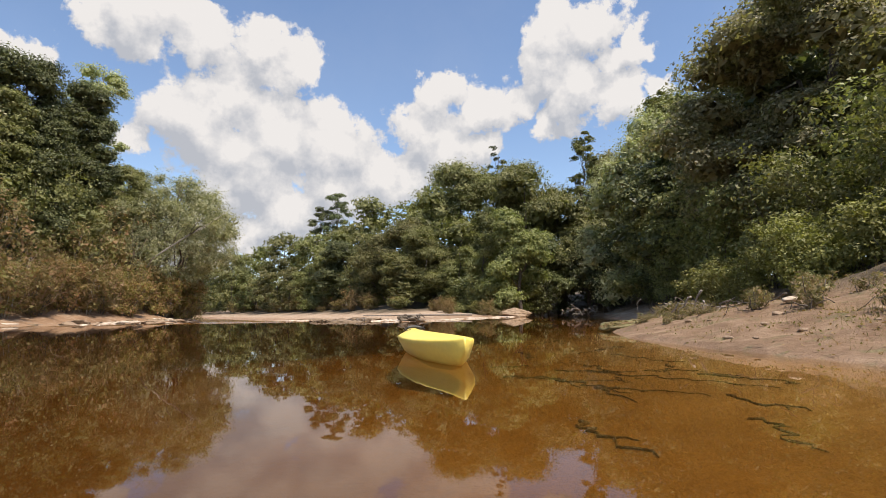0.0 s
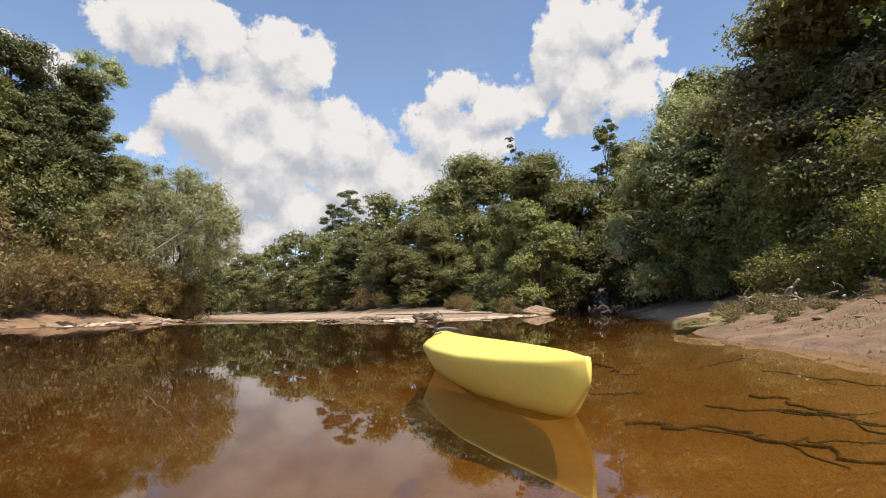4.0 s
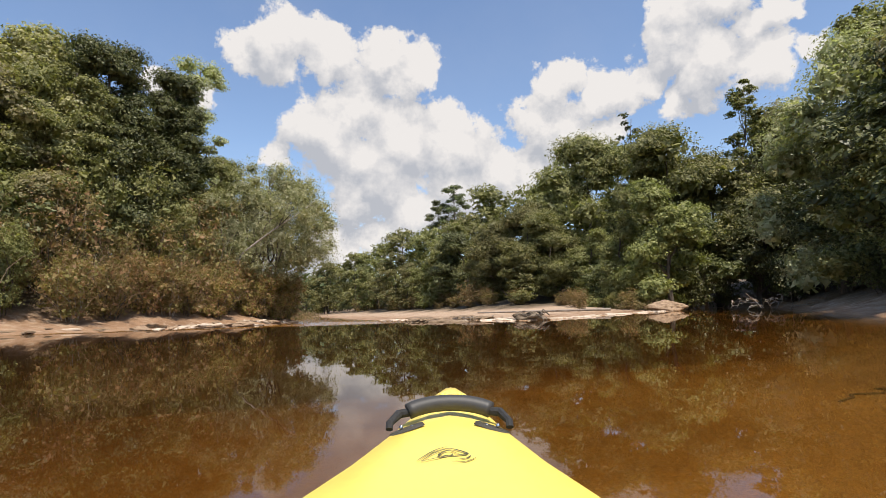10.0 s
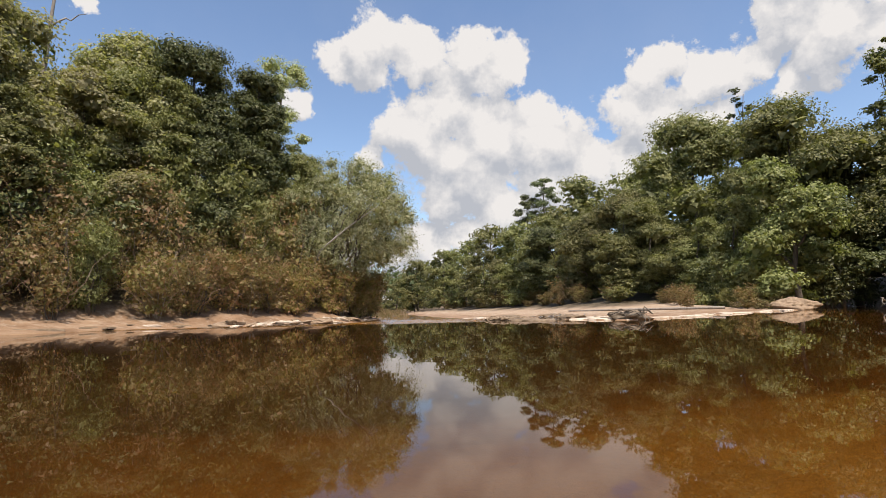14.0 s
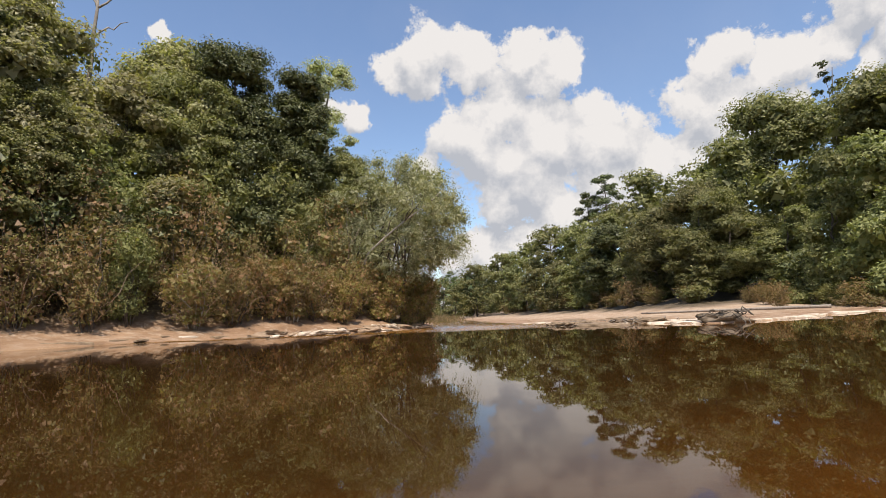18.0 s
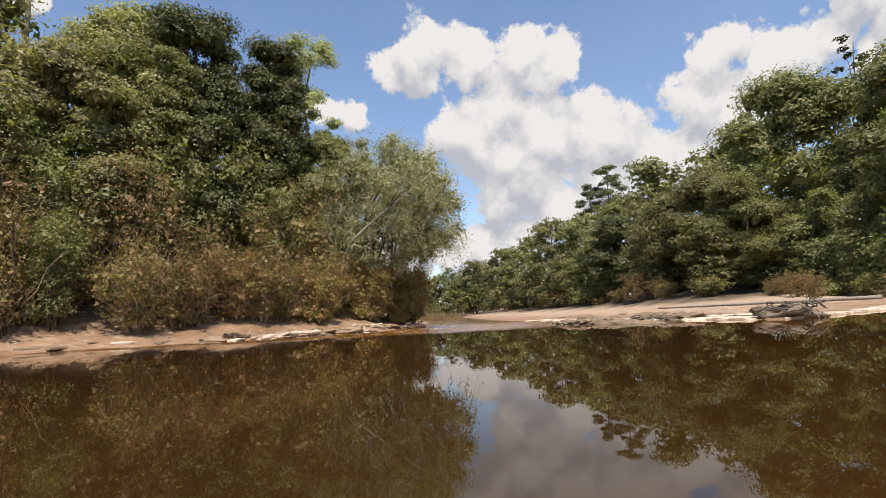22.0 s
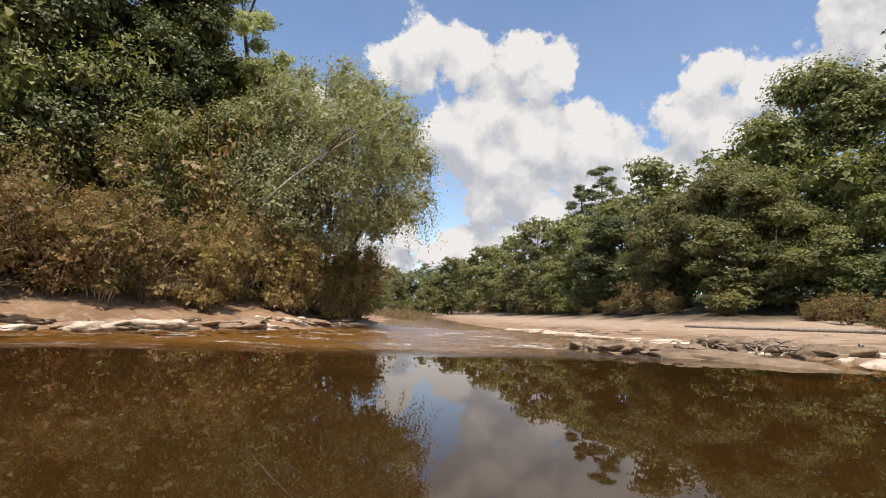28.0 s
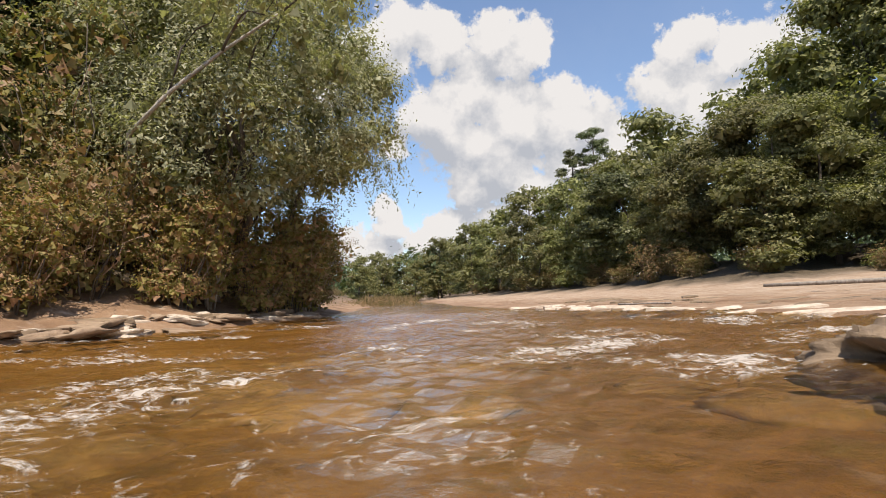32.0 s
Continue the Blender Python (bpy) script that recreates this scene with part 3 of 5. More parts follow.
def lay_of_land(x, y):
    dl, vl = shore(LEFT_SHORE, x, y)
    dr, vr = shore(RIGHT_SHORE, x, y)
    near_left = dl < dr
    d, v = np.minimum(dl, dr), np.where(near_left[..., None], vl, vr)
    wet = inside(x, y)
    beach, slope, rise = v[..., 0], v[..., 1], v[..., 2]
    top = beach * slope + rise * np.clip(d - beach, 0, 7) + 0.05 * np.clip(d - beach - 7, 0, 60)
    dry = np.minimum(d * slope, beach * slope) + top - beach * slope
    flat = np.clip(slope / 0.06, 0.35, 1)
    dry = dry + flat * wobble(x, y) * np.clip(d * 0.10, 0, 0.10) + (wobble(x * 2.7, y * 2.9) * 0.6 + wobble(x * 6.1 + 1, y * 5.7) * 0.4) * np.clip(d * 0.09, 0, 0.05) + 0.03
    s = (x + 7.5) * -0.5 + (y - 26.2) * 0.866
    pool = 0.42 + 0.6 * np.maximum(smooth01(0.5, -3.5, x), smooth01(10, 24, y) * smooth01(4.5, 1.5, x))
    deep = pool + (0.15 - pool) * smooth01(-1.6, 0.6, s) * smooth01(1.0, -1.0, x)
    bed = -np.minimum(0.04 + d * np.where(near_left, 0.7, 0.062 + 0.22 * smooth01(10, 24, y) * smooth01(6, 3, x)), deep) + wobble(x * 1.3, y * 1.3) * 0.03 * np.clip(d, 0, 1)
    lvl = water_level(x, y)
    pale = np.where(near_left, 0.16 - 0.06 * smooth01(22, 27, y), np.clip(0.12 + (y - 20) / 9, 0.12, 0.34 + 0.03 * np.clip(d, 0, 12)))
    return np.where(wet, lvl + bed, lvl + dry), np.where(wet, bed, dry), np.clip((d - beach + wobble(x, y) * 0.5) / 1.2, 0, 1) * (~wet), pale


def ground_height(x, y):
    return float(lay_of_land(np.array([float(x)]), np.array([float(y)]))[0][0])


def steps(lo, hi, fine, far_lo, far_hi, grow=1.18):
    mid = list(np.arange(lo, hi, fine))
    out, s, v = [], fine, hi
    while v < far_hi:
        out.append(v)
        s *= grow
        v += s
    out.append(far_hi)
    down, s, v = [], fine, lo
    while v > far_lo:
        s *= grow
        v -= s
        down.append(max(v, far_lo))
    return np.array(sorted(set(down)) + mid + out)


def sheet(name, xs, ys, height):
    X, Y = np.meshgrid(xs, ys)
    Z = height(X, Y)
    co = np.stack([X, Y, Z], -1).reshape(-1, 3)
    nx, ny = len(xs), len(ys)
    i = np.arange(nx * ny).reshape(ny, nx)
    q = np.stack([i[:-1, :-1], i[:-1, 1:], i[1:, 1:], i[1:, :-1]], -1).reshape(-1, 4)
    me = bpy.data.meshes.new(name)
    me.vertices.add(len(co))
    me.loops.add(q.size)
    me.polygons.add(len(q))
    me.vertices.foreach_set("co", co.astype(np.float32).ravel())
    me.loops.foreach_set("vertex_index", q.astype(np.int32).ravel())
    me.polygons.foreach_set("loop_start", np.arange(0, q.size, 4, dtype=np.int32))
    me.update(calc_edges=True)
    me.polygons.foreach_set("use_smooth", [True] * len(q))
    return me, X, Y


def attribute(me, name, values):
    a = me.attributes.new(name, "FLOAT", "POINT")
    a.data.foreach_set("value", values.astype(np.float32).ravel())


gx, gy = steps(-20, 9, 0.18, -900, 900), steps(1, 41, 0.18, -600, 1500)
ground_mesh, GX, GY = sheet("ground", gx, gy, lambda x, y: lay_of_land(x, y)[0])
_, over, woods, pale_sand = lay_of_land(GX, GY)
attribute(ground_mesh, "above_water", over)
attribute(ground_mesh, "litter", woods)
attribute(ground_mesh, "pale", pale_sand)
attribute(ground_mesh, "moss", smooth01(2.0, 3.5, GX) * smooth01(19, 15, GY) * smooth01(-0.02, 0.05, over) * smooth01(9.5, 8.0, GX))
ground_mesh.materials.append(GROUND)
tagged(new("ground", ground_mesh), "sand and red clay river banks rising to wooded ground", "ground", kind="structure")


def rapid_of(x, y):
    s = (x + 7.5) * -0.5 + (y - 26.2) * 0.866
    return smooth01(-1.1, 0.9, s) * smooth01(0.0, -3.0, x) * (1 - 0.75 * smooth01(9, 22, s))


def water_top(x, y):
    r = rapid_of(x, y)
    wave = np.sin(x * 2.3 + y * 1.1 + np.sin(y * 1.7) * 1.5) * 0.5 + np.sin(x * 4.9 - y * 3.3 + np.sin(x * 2.2) * 1.3) * 0.32 + np.sin(x * 9.1 + y * 7.7) * 0.18
    fine = np.sin(x * 17.3 + y * 6.1 + np.sin(y * 9) * 1.1) * np.sin(y * 14.9 - x * 8.3 + np.sin(x * 7) * 1.4)
    lip = np.sin(((x + 7.5) * -0.5 + (y - 26.2) * 0.866) * 4.4 + np.sin(x * 1.7) * 1.1) * 0.6 * (0.6 + 0.4 * np.sin(x * 2.9 + y))
    return water_level(x, y) + r * (wave * 0.022 + fine * 0.016 + lip * 0.026)


wx, wy = steps(-17, -3, 0.075, -130, 26, 1.25), steps(24.5, 37, 0.075, -60, 260, 1.25)
water_mesh, WX, WY = sheet("water", wx, wy, water_top)
attribute(water_mesh, "rapid", rapid_of(WX, WY))
attribute(water_mesh, "depth", np.clip(water_level(WX, WY) - lay_of_land(WX, WY)[0], 0.02, 2.0))
water_mesh.materials.append(WATER)
tagged(new("water", water_mesh), "still tea-brown river pool breaking into a shallow rapid", "river", kind="structure")


# ---- trees ----
def rows_of(make, places, group):
    """The first place takes the thing itself, the rest copies of it. places: x, y, scale, tallness."""
    rng = random.Random(len(places) * 7 + int(abs(places[0][0]) * 10))
    make["group"] = group
    for i, (x, y, s, tall) in enumerate(places):
        m = put(make, x, y, s, rng.uniform(0, 6.28), tall)
        if i == 0:
            first = m
        else:
            copy_thing(make, m)
    make.matrix_basis = first


RIGHT_WOOD = "trees of the wood behind the sand bar"
LEFT_WOOD = "trees behind the shrub bank"


def domed(t):
    return 1.12 * math.sin(math.pi * min(1, t * 0.72 + 0.26)) ** 0.7


def cone(t):
    return 1.15 - 0.7 * t


oak_a = make_tree("oak", 11, 12, 4.2, LEAF_OAK, "broad green oak in full leaf above the sand bar", boughs=46, per_bough=300, low=0.2, shape=domed, size=0.22)
rows_of(oak_a, [(3.1, 65.2, 1.4, 1.0), (-4.2, 62.2, 0.95, 0.9), (12.9, 58.7, 1.3, 0.95), (20.4, 60, 1.4, 1.0)], RIGHT_WOOD)
oak_b = make_tree("oak", 12, 12, 4.0, LEAF_OAK, "dense green hardwood with an uneven crown", boughs=46, per_bough=290, low=0.17, size=0.22)
rows_of(oak_b, [(10.3, 60.3, 1.4, 1.0), (-8.6, 64.8, 0.8, 0.95), (24.0, 46, 1.5, 1.0), (-1.4, 58.5, 0.8, 0.9)], RIGHT_WOOD)
oak_far = make_tree("oak", 10, 12, 4.1, LEAF_OAK, "rounded green oak deeper in the wood", boughs=36, per_bough=82, low=0.05, shape=domed, size=0.42)
rows_of(oak_far, [(-27.8, 92.2, 1.15, 1.0), (-27.0, 86.5, 0.75, 1.0), (-24.0, 82.0, 0.6, 1.0), (-10.5, 85.7, 1.45, 1.0), (-1.1, 75.3, 1.35, 1.0), (-21.5, 86, 1.05, 1.0), (-14.9, 80.0, 1.1, 1.0), (-35.4, 100.3, 1.05, 1.0), (7.0, 72, 1.5, 1.0), (-43, 108, 1.0, 1.0),
                  (-54, 118, 1.0, 1.0), (-66, 124, 0.9, 1.0), (-76, 130, 1.0, 1.0), (-60, 134, 1.1, 1.0), (23, 8, 1.0, 1.0), (-25.5, 13.5, 0.95, 1.0), (-26, 6, 1.0, 1.0), (-25, -3, 1.0, 1.0), (-29.5, 22.5, 1.0, 1.0), (-29.5, 28, 0.95, 1.0), (-28.5, 17.5, 1.0, 1.0), (21, 59, 1.1, 1.0), (25, 52, 1.1, 1.0), (24, 40, 1.0, 1.0), (22, 34, 1.0, 1.0),
                  (-58.4, 96.4, 0.62, 1.0), (-60.0, 107.4, 0.62, 1.0), (-52.6, 104.8, 0.62, 1.0), (-54.6, 117.4, 0.62, 1.0), (-70.5, 117.2, 0.62, 1.0), (-68.1, 125.9, 0.62, 1.0)], RIGHT_WOOD)
big = make_tree("large_tree", 19, 15.5, 6.2, LEAF_OLIVE, "huge olive-green tree towering over the clay bank", boughs=115, per_bough=560, low=0.12, shape=domed, size=0.22, trunk=0.4, bough=0.23, deep=0.36)
rows_of(big, [(17.5, 23.4, 1.0, 1.0)], RIGHT_WOOD)
dark_a = make_tree("dark_tree", 13, 11, 3.8, LEAF_DARK, "dark-leaved shade tree standing close to the water", low=0.16, boughs=44, per_bough=195, shape=domed, size=0.29)
rows_of(dark_a, [(15.1, 55.4, 0.95, 1.0), (17.6, 49.3, 0.95, 1.0), (20.0, 41, 1.15, 1.0), (16.8, 35, 1.0, 1.0), (20, 30, 1.55, 1.0), (11.0, 55.0, 0.8, 1.0), (15.4, 30.5, 0.8, 1.0), (6.5, 56.5, 0.85, 1.0), (-12, 72, 0.9, 0.9), (16, 42, 0.8, 0.9)], RIGHT_WOOD)
light_a = make_tree("light_tree", 14, 10, 3.2, LEAF_LIGHT, "light green young tree at the edge of the wood", boughs=30, low=0.05, per_bough=240, shape=cone, size=0.25)
rows_of(light_a, [(7.1, 47.8, 1.0, 1.0), (13.6, 32.2, 0.9, 0.95), (-4.2, 58.2, 0.9, 0.85), (-15.9, 76.0, 1.1, 1.0), (-43.5, 113.3, 1.2, 1.0), (2.0, 56, 0.75, 0.9), (-20, 78, 0.8, 0.9), (4.2, 50.5, 0.7, 1.1), (-9.5, 66, 0.7, 0.9)], RIGHT_WOOD)
rows_of(make_tree("drooping_tree", 15, 15.5, 4.2, LEAF_WILLOW, "tall pale green tree with drooping sprays", boughs=54, low=0.08, flat=1.25, per_bough=300, shape=domed, bough=0.33, size=0.18), [(15.2, 41.4, 1.0, 1.0)], RIGHT_WOOD)
rows_of(make_tree("poplar", 16, 21.5, 1.5, LEAF_LIGHT, "tall narrow young tree above the wood", boughs=30, low=0.6, size=0.24, per_bough=110, trunk=0.14), [(15.6, 57.1, 1.0, 1.0), (20.0, 46.0, 0.92, 1.0)], RIGHT_WOOD)
rows_of(make_tree("thin_tree", 17, 21.5, 1.4, LEAF_PINE, "thin tall tree with sparse tufts of leaves", boughs=12, low=0.6, size=0.28, per_bough=70, trunk=0.17, bark=BARK), [(6.5, 66.9, 1.0, 1.0)], RIGHT_WOOD)
pine = make_tree("pine", 18, 24, 2.9, LEAF_PINE, "tall pine with open tiers of dark needles", boughs=34, low=0.5, size=0.34, aspect=0.3, per_bough=170, trunk=0.3, flat=0.6, bough=0.36, lean=0.01)
rows_of(pine, [(-20.9, 104.2, 1.0, 1.0), (-24.6, 104.7, 0.88, 1.0), (-66, 128, 0.55, 1.0)], RIGHT_WOOD)

oak_c = make_tree("oak", 21, 12, 3.4, LEAF_OLIVE, "tall green hardwood behind the bank shrubs", boughs=62, low=0.10, per_bough=290, size=0.19, shape=domed, bough=0.31, deep=0.4)
rows_of(oak_c, [(-26.4, 20.9, 1.03, 1.0), (-26.6, 26.0, 1.0, 1.0), (-30, 32, 1.05, 1.0), (-25, 33, 0.8, 1.0), (-24.6, 23.4, 0.82, 1.0), (-25.0, 17.4, 0.9, 1.0), (-23.4, 34.6, 0.75, 1.0)], LEFT_WOOD)
light_b = make_tree("light_tree", 22, 10.5, 2.3, LEAF_LIGHT, "slender light green tree among darker ones", boughs=44, low=0.1, per_bough=400, size=0.14, deep=0.35)
rows_of(light_b, [(-23.6, 25.4, 1.08, 1.0), (-23, 18.5, 0.85, 1.0), (-22.5, 10.5, 0.8, 1.0), (-21.2, 33.4, 0.85, 1.0)], LEFT_WOOD)
mag = make_tree("magnolia", 23, 13, 2.5, LEAF_DARK, "dark glossy evergreen tree in full leaf", boughs=60, low=0.08, size=0.165, per_bough=380, shape=cone, deep=0.4)
rows_of(mag, [(-22.6, 28.0, 1.0, 1.0), (-22.8, 32.0, 0.95, 1.0), (-25, 18, 0.8, 1.0)], LEFT_WOOD)
rows_of(make_tree("grey_tree", 24, 17, 2.2, LEAF_WILLOW, "tall thin grey-green tree behind the evergreens", boughs=34, low=0.3, per_bough=260, size=0.15), [(-25.3, 36.4, 1.0, 1.0)], LEFT_WOOD)


def make_snag():
    rng = np.random.default_rng(3)
    base = tagged(new("dead_tree"), "bare grey dead tree standing above the wood", "dead tree")
    line = bent(rng, (0, 0, -0.3), (0.5, 0.4, 13.2), 0.15, 9)
    part("trunk", mesh_from("trunk", *tube(line, np.linspace(0.2, 0.05, 9), 7), True), BARK_DEAD, base)
    for h, dx, dz in ((6, 1.5, 1.0), (7, 1.7, 1.3), (7, -0.8, 1.6), (8, 0.5, 1.4)):
        part("limb", mesh_from("limb", *tube(bent(rng, line[h], line[h] + np.array([dx * 0.7, dx * 0.7, dz]), 0.1), np.linspace(0.06, 0.015, 6), 5), True), BARK_DEAD, base)
    base.matrix_basis = Matrix.Translation((-27.6, 22.9, ground_height(-27.6, 22.9) + 0.6))


make_snag()


def make_willow():
    """A broad dome of fine sprays on many thin leaning limbs, its outer sprays hanging."""
    rng = np.random.default_rng(31)
    base = tagged(new("willow"), "grey-green willow leaning over the rapid with drooping sprays", "willow tree")
    quads = []
    mid, dome = np.array([0.5, 0.6, 4.9]), np.array([4.2, 4.1, 4.1])
    for i in range(22):
        a = rng.uniform(0, 2 * math.pi)
        e = rng.uniform(0.15, 1.25)
        tip = mid + dome * 0.9 * np.array([math.cos(a) * math.cos(e), math.sin(a) * math.cos(e), math.sin(e)])
        line = bent(rng, (rng.normal(0, 0.45), rng.normal(0, 0.45), -0.3), tip, 0.35, 8)
        part("limb", mesh_from("limb", *tube(line, np.linspace(rng.uniform(0.06, 0.12), 0.012, 8), 6), True), BARK_PALE if i % 5 == 1 else BARK, base)
    for i in range(235):
        d = rng.normal(0, 1, 3)
        d /= np.linalg.norm(d)
        d[2] = d[2] if d[2] > -0.92 else -d[2] * 0.4
        c = mid + d * dome * rng.uniform(0.5, 1.0)
        r = rng.uniform(0.4, 0.85)
        quads.append(clump_leaves(rng, c, (r, r, r * 1.15), 360, 0.12, 0.36, shell=0.35, twig=0.17, core=0.12, deep=0.17))
    leaning = np.array([(-0.4, -1.6, 1.0), (0.5, -2.6, 2.2), (1.4, -3.2, 3.1), (2.3, -3.0, 3.8), (3.2, -2.5, 4.6), (4.2, -1.9, 5.4), (4.8, -1.4, 6.1)])
    part("limb", mesh_from("limb", *tube(leaning, [0.06, 0.055, 0.05, 0.045, 0.035, 0.022, 0.01], 8), True), BARK_PALE, base, "leaning pale grey limb")
    for k, (dx, dy, dz) in ((3, (1.2, 0.2, 1.6)), (4, (1.6, -0.2, 0.5)), (4, (0.4, 0.6, 1.7)), (5, (1.0, 0.5, 0.2))):
        fork = bent(rng, leaning[k], leaning[k] + np.array([dx, dy, dz]), 0.1)
        part("branch", mesh_from("branch", *tube(fork, np.linspace(0.03, 0.008, 6), 5), True), BARK, base)
        quads.append(clump_leaves(rng, fork[-1], (0.8, 0.8, 0.8), 400, 0.12, 0.36, shell=0.25, twig=0.2, core=0.1, deep=0.16))
    for i in range(1000):
        d = rng.normal(0, 1, 3)
        d *= rng.uniform(0.8, 1.02) / np.linalg.norm(d)
        d[2] = abs(d[2]) * 0.95 - 0.3
        n = 24
        t = np.linspace(0, 1, n)[:, None]
        c = mid + d * dome + t * np.array([d[0] * 0.5, d[1] * 0.5, -rng.uniform(0.6, 1.9)])
        c += rng.normal(0, 0.05, (n, 3))
        quads.append(leaves_at(rng, c, np.tile(d + np.array([0, 0, 0.3]), (n, 1)), 0.13, 0.28, 0, 0.5))
    part("crown", mesh_blades("crown", np.concatenate(quads)), LEAF_WILLOW, base)
    base.matrix_basis = Matrix.Translation((-19.1, 35.3, ground_height(-19.1, 35.3))) @ Matrix.Diagonal((1.02, 1.02, 1.04, 1))
    return base


make_willow()

# ---- shrubs ----
LEFT_HEDGE = "shrubs along the bank under the wood"
shrub_a = make_bush("shrub", 41, 3.0, 1.5, LEAF_SHRUB, "brown-green bank shrub with many dry leaves", twigs=9, size=0.086, count=3500, stems=10)
shrub_b = make_bush("shrub", 42, 2.6, 1.4, LEAF_RUST, "rusty brown and olive shrub on the bank", twigs=11, size=0.084, stems=10, count=3500)
shrub_c = make_bush("shrub", 43, 3.0, 1.3, LEAF_LIGHT, "fresh green shrub among drier ones", size=0.095, count=4600, stems=9)
hedge = random.Random(5)
spots = {0: [], 1: [], 2: []}
sx, sy = [p[0] for p in LEFT_SHORE], [p[1] for p in LEFT_SHORE]
for i in range(66):
    t = i / 65
    y = -3 + 41.5 * t
    row = i % 3
    x = float(np.interp(y, sy, sx)) - (2.5 if y < 26 else 1.9) - row * 1.4 - hedge.uniform(0, 0.6)
    if y > 23 and row == 0:
        continue
    k = 2 if hedge.random() < (0.14, 0.3, 0.8)[row] else (i // 3) % 2
    spots[k].append((x, y + hedge.uniform(-0.4, 0.4), hedge.uniform(0.95, 1.3) * (0.88 + 0.25 * row), hedge.uniform(0.95, 1.25)))
near_olive = make_bush("shrub", 61, 2.5, 1.25, LEAF_YELLOW, "yellow-green bank shrub with fine leaves beside the rapid", twigs=8, size=0.075, count=5600, stems=11)
near_rust = make_bush("shrub", 62, 2.3, 1.25, LEAF_SHRUB, "olive and rusty fine-leaved shrub beside the rapid", twigs=12, size=0.07, count=5600, stems=11)
near_mixed = make_bush("shrub", 63, 2.8, 1.35, LEAF_SHRUB, "olive shrub with dry twigs beside the rapid", twigs=14, size=0.075, count=5600, stems=11, bark=BARK_PALE)
rows_of(near_rust, [(-19.4, 25.2, 1.05, 1.0), (-18.6, 29.0, 0.95, 1.0), (-18.4, 31.6, 1.0, 1.1), (-17.5, 36.3, 1.05, 1.0), (-19.6, 39.4, 1.0, 1.0)], LEFT_HEDGE)
rows_of(near_olive, [(-19.2, 27.1, 1.0, 1.0), (-18.0, 30.3, 0.85, 1.0), (-17.5, 33.0, 0.95, 1.0), (-17.3, 35.2, 0.8, 0.9)], LEFT_HEDGE)
rows_of(near_mixed, [(-19.6, 23.6, 1.05, 1.0), (-18.9, 28.0, 1.0, 1.0), (-17.9, 34.1, 1.05, 1.1), (-18.4, 37.8, 1.1, 1.0), (-20.6, 40.8, 1.1, 1.0)], LEFT_HEDGE)
rows_of(shrub_a, spots[0], LEFT_HEDGE)
rows_of(shrub_b, spots[1], LEFT_HEDGE)
rows_of(shrub_c, spots[2], LEFT_HEDGE)

BAR_HEDGE = "shrubs behind the sand bar"
shrub_d = make_bush("shrub", 44, 2.4, 1.7, LEAF_SHRUB, "olive and straw-brown shrub behind the sand bar", size=0.2, count=1500, stems=8)
bar = []
for i in range(40):
    t = i / 39
    y = 45 + 62 * t
    x = -0.5 - 0.66 * (y - 45) + 3.5 * (1 - t)
    bar.append((x + hedge.uniform(-1.4, 3.0), y + hedge.uniform(-1.5, 1.5), hedge.uniform(0.4, 0.95) * (0.62 + 0.85 * t), hedge.uniform(0.7, 1.25)))
rows_of(shrub_d, bar, BAR_HEDGE)
shrub_e = make_bush("shrub", 45, 2.2, 1.5, LEAF_BRIGHT, "bright green shrub on the sunny clay bank", size=0.14, count=3800)
rows_of(shrub_e, [(9.7, 13.8, 0.8, 1.0), (10.4, 12.2, 0.85, 1.0), (11.2, 16.3, 0.95, 1.0), (10.0, 17.7, 0.75, 1.0), (10.7, 10.0, 0.9, 1.0), (11, 8, 1, 1.0), (5.6, 49.0, 0.75, 0.9), (11.4, 5.5, 1.0, 1.0), (4.4, 47.0, 0.62, 0.85), (2.9, 47.6, 0.6, 0.85), (10.6, 20.5, 0.8, 1.0)], "bright shrubs on the clay bank")
shrub_f = make_bush("shrub", 46, 3.8, 2.1, LEAF_LIGHT, "tall green thicket shrub under the trees", size=0.2, count=3200, stems=9)
rows_of(shrub_f, [(12.6, 19.5, 1.1, 1.0), (12.8, 23.5, 1.15, 1.0), (13.2, 14.4, 1.15, 1.0), (14.2, 27.5, 1.1, 1.0), (13.6, 11, 1.1, 1.0), (14.6, 17, 1.25, 1.0), (14, 7.5, 1.2, 1.0), (13.2, 30.5, 0.8, 1.0), (16.5, 9.5, 1.3, 1.0), (17, 13, 1.3, 1.0), (16.5, 16.5, 1.3, 1.0), (12.4, 12.8, 0.85, 1.0), (15.8, 5.5, 1.3, 1.0), (12.6, 16.6, 0.95, 1.0), (14.8, 19.8, 1.1, 1.0), (16.5, 21.0, 1.2, 1.0), (19, 17.5, 1.3, 1.0)], "thicket of the clay bank")
shrub_g = make_bush("shrub", 47, 3.6, 2.2, LEAF_DARK, "dark green thicket at the foot of the wood", size=0.27, count=1800, stems=9)
wood_foot = [(14.8, 37, 1.0, 1.0), (16.2, 43.5, 1.0, 1.0), (16.0, 50, 1.0, 1.0), (13, 57, 1.0, 1.0), (9.5, 52.5, 1.0, 1.0), (8, 55, 1.0, 1.1), (13.6, 34, 0.8, 1.0), (18, 52.5, 1.2, 1.1), (20.5, 55, 1.2, 1.1), (17, 58.5, 1.2, 1.1), (19, 46.5, 1.1, 1.0), (22, 49, 1.2, 1.1)]
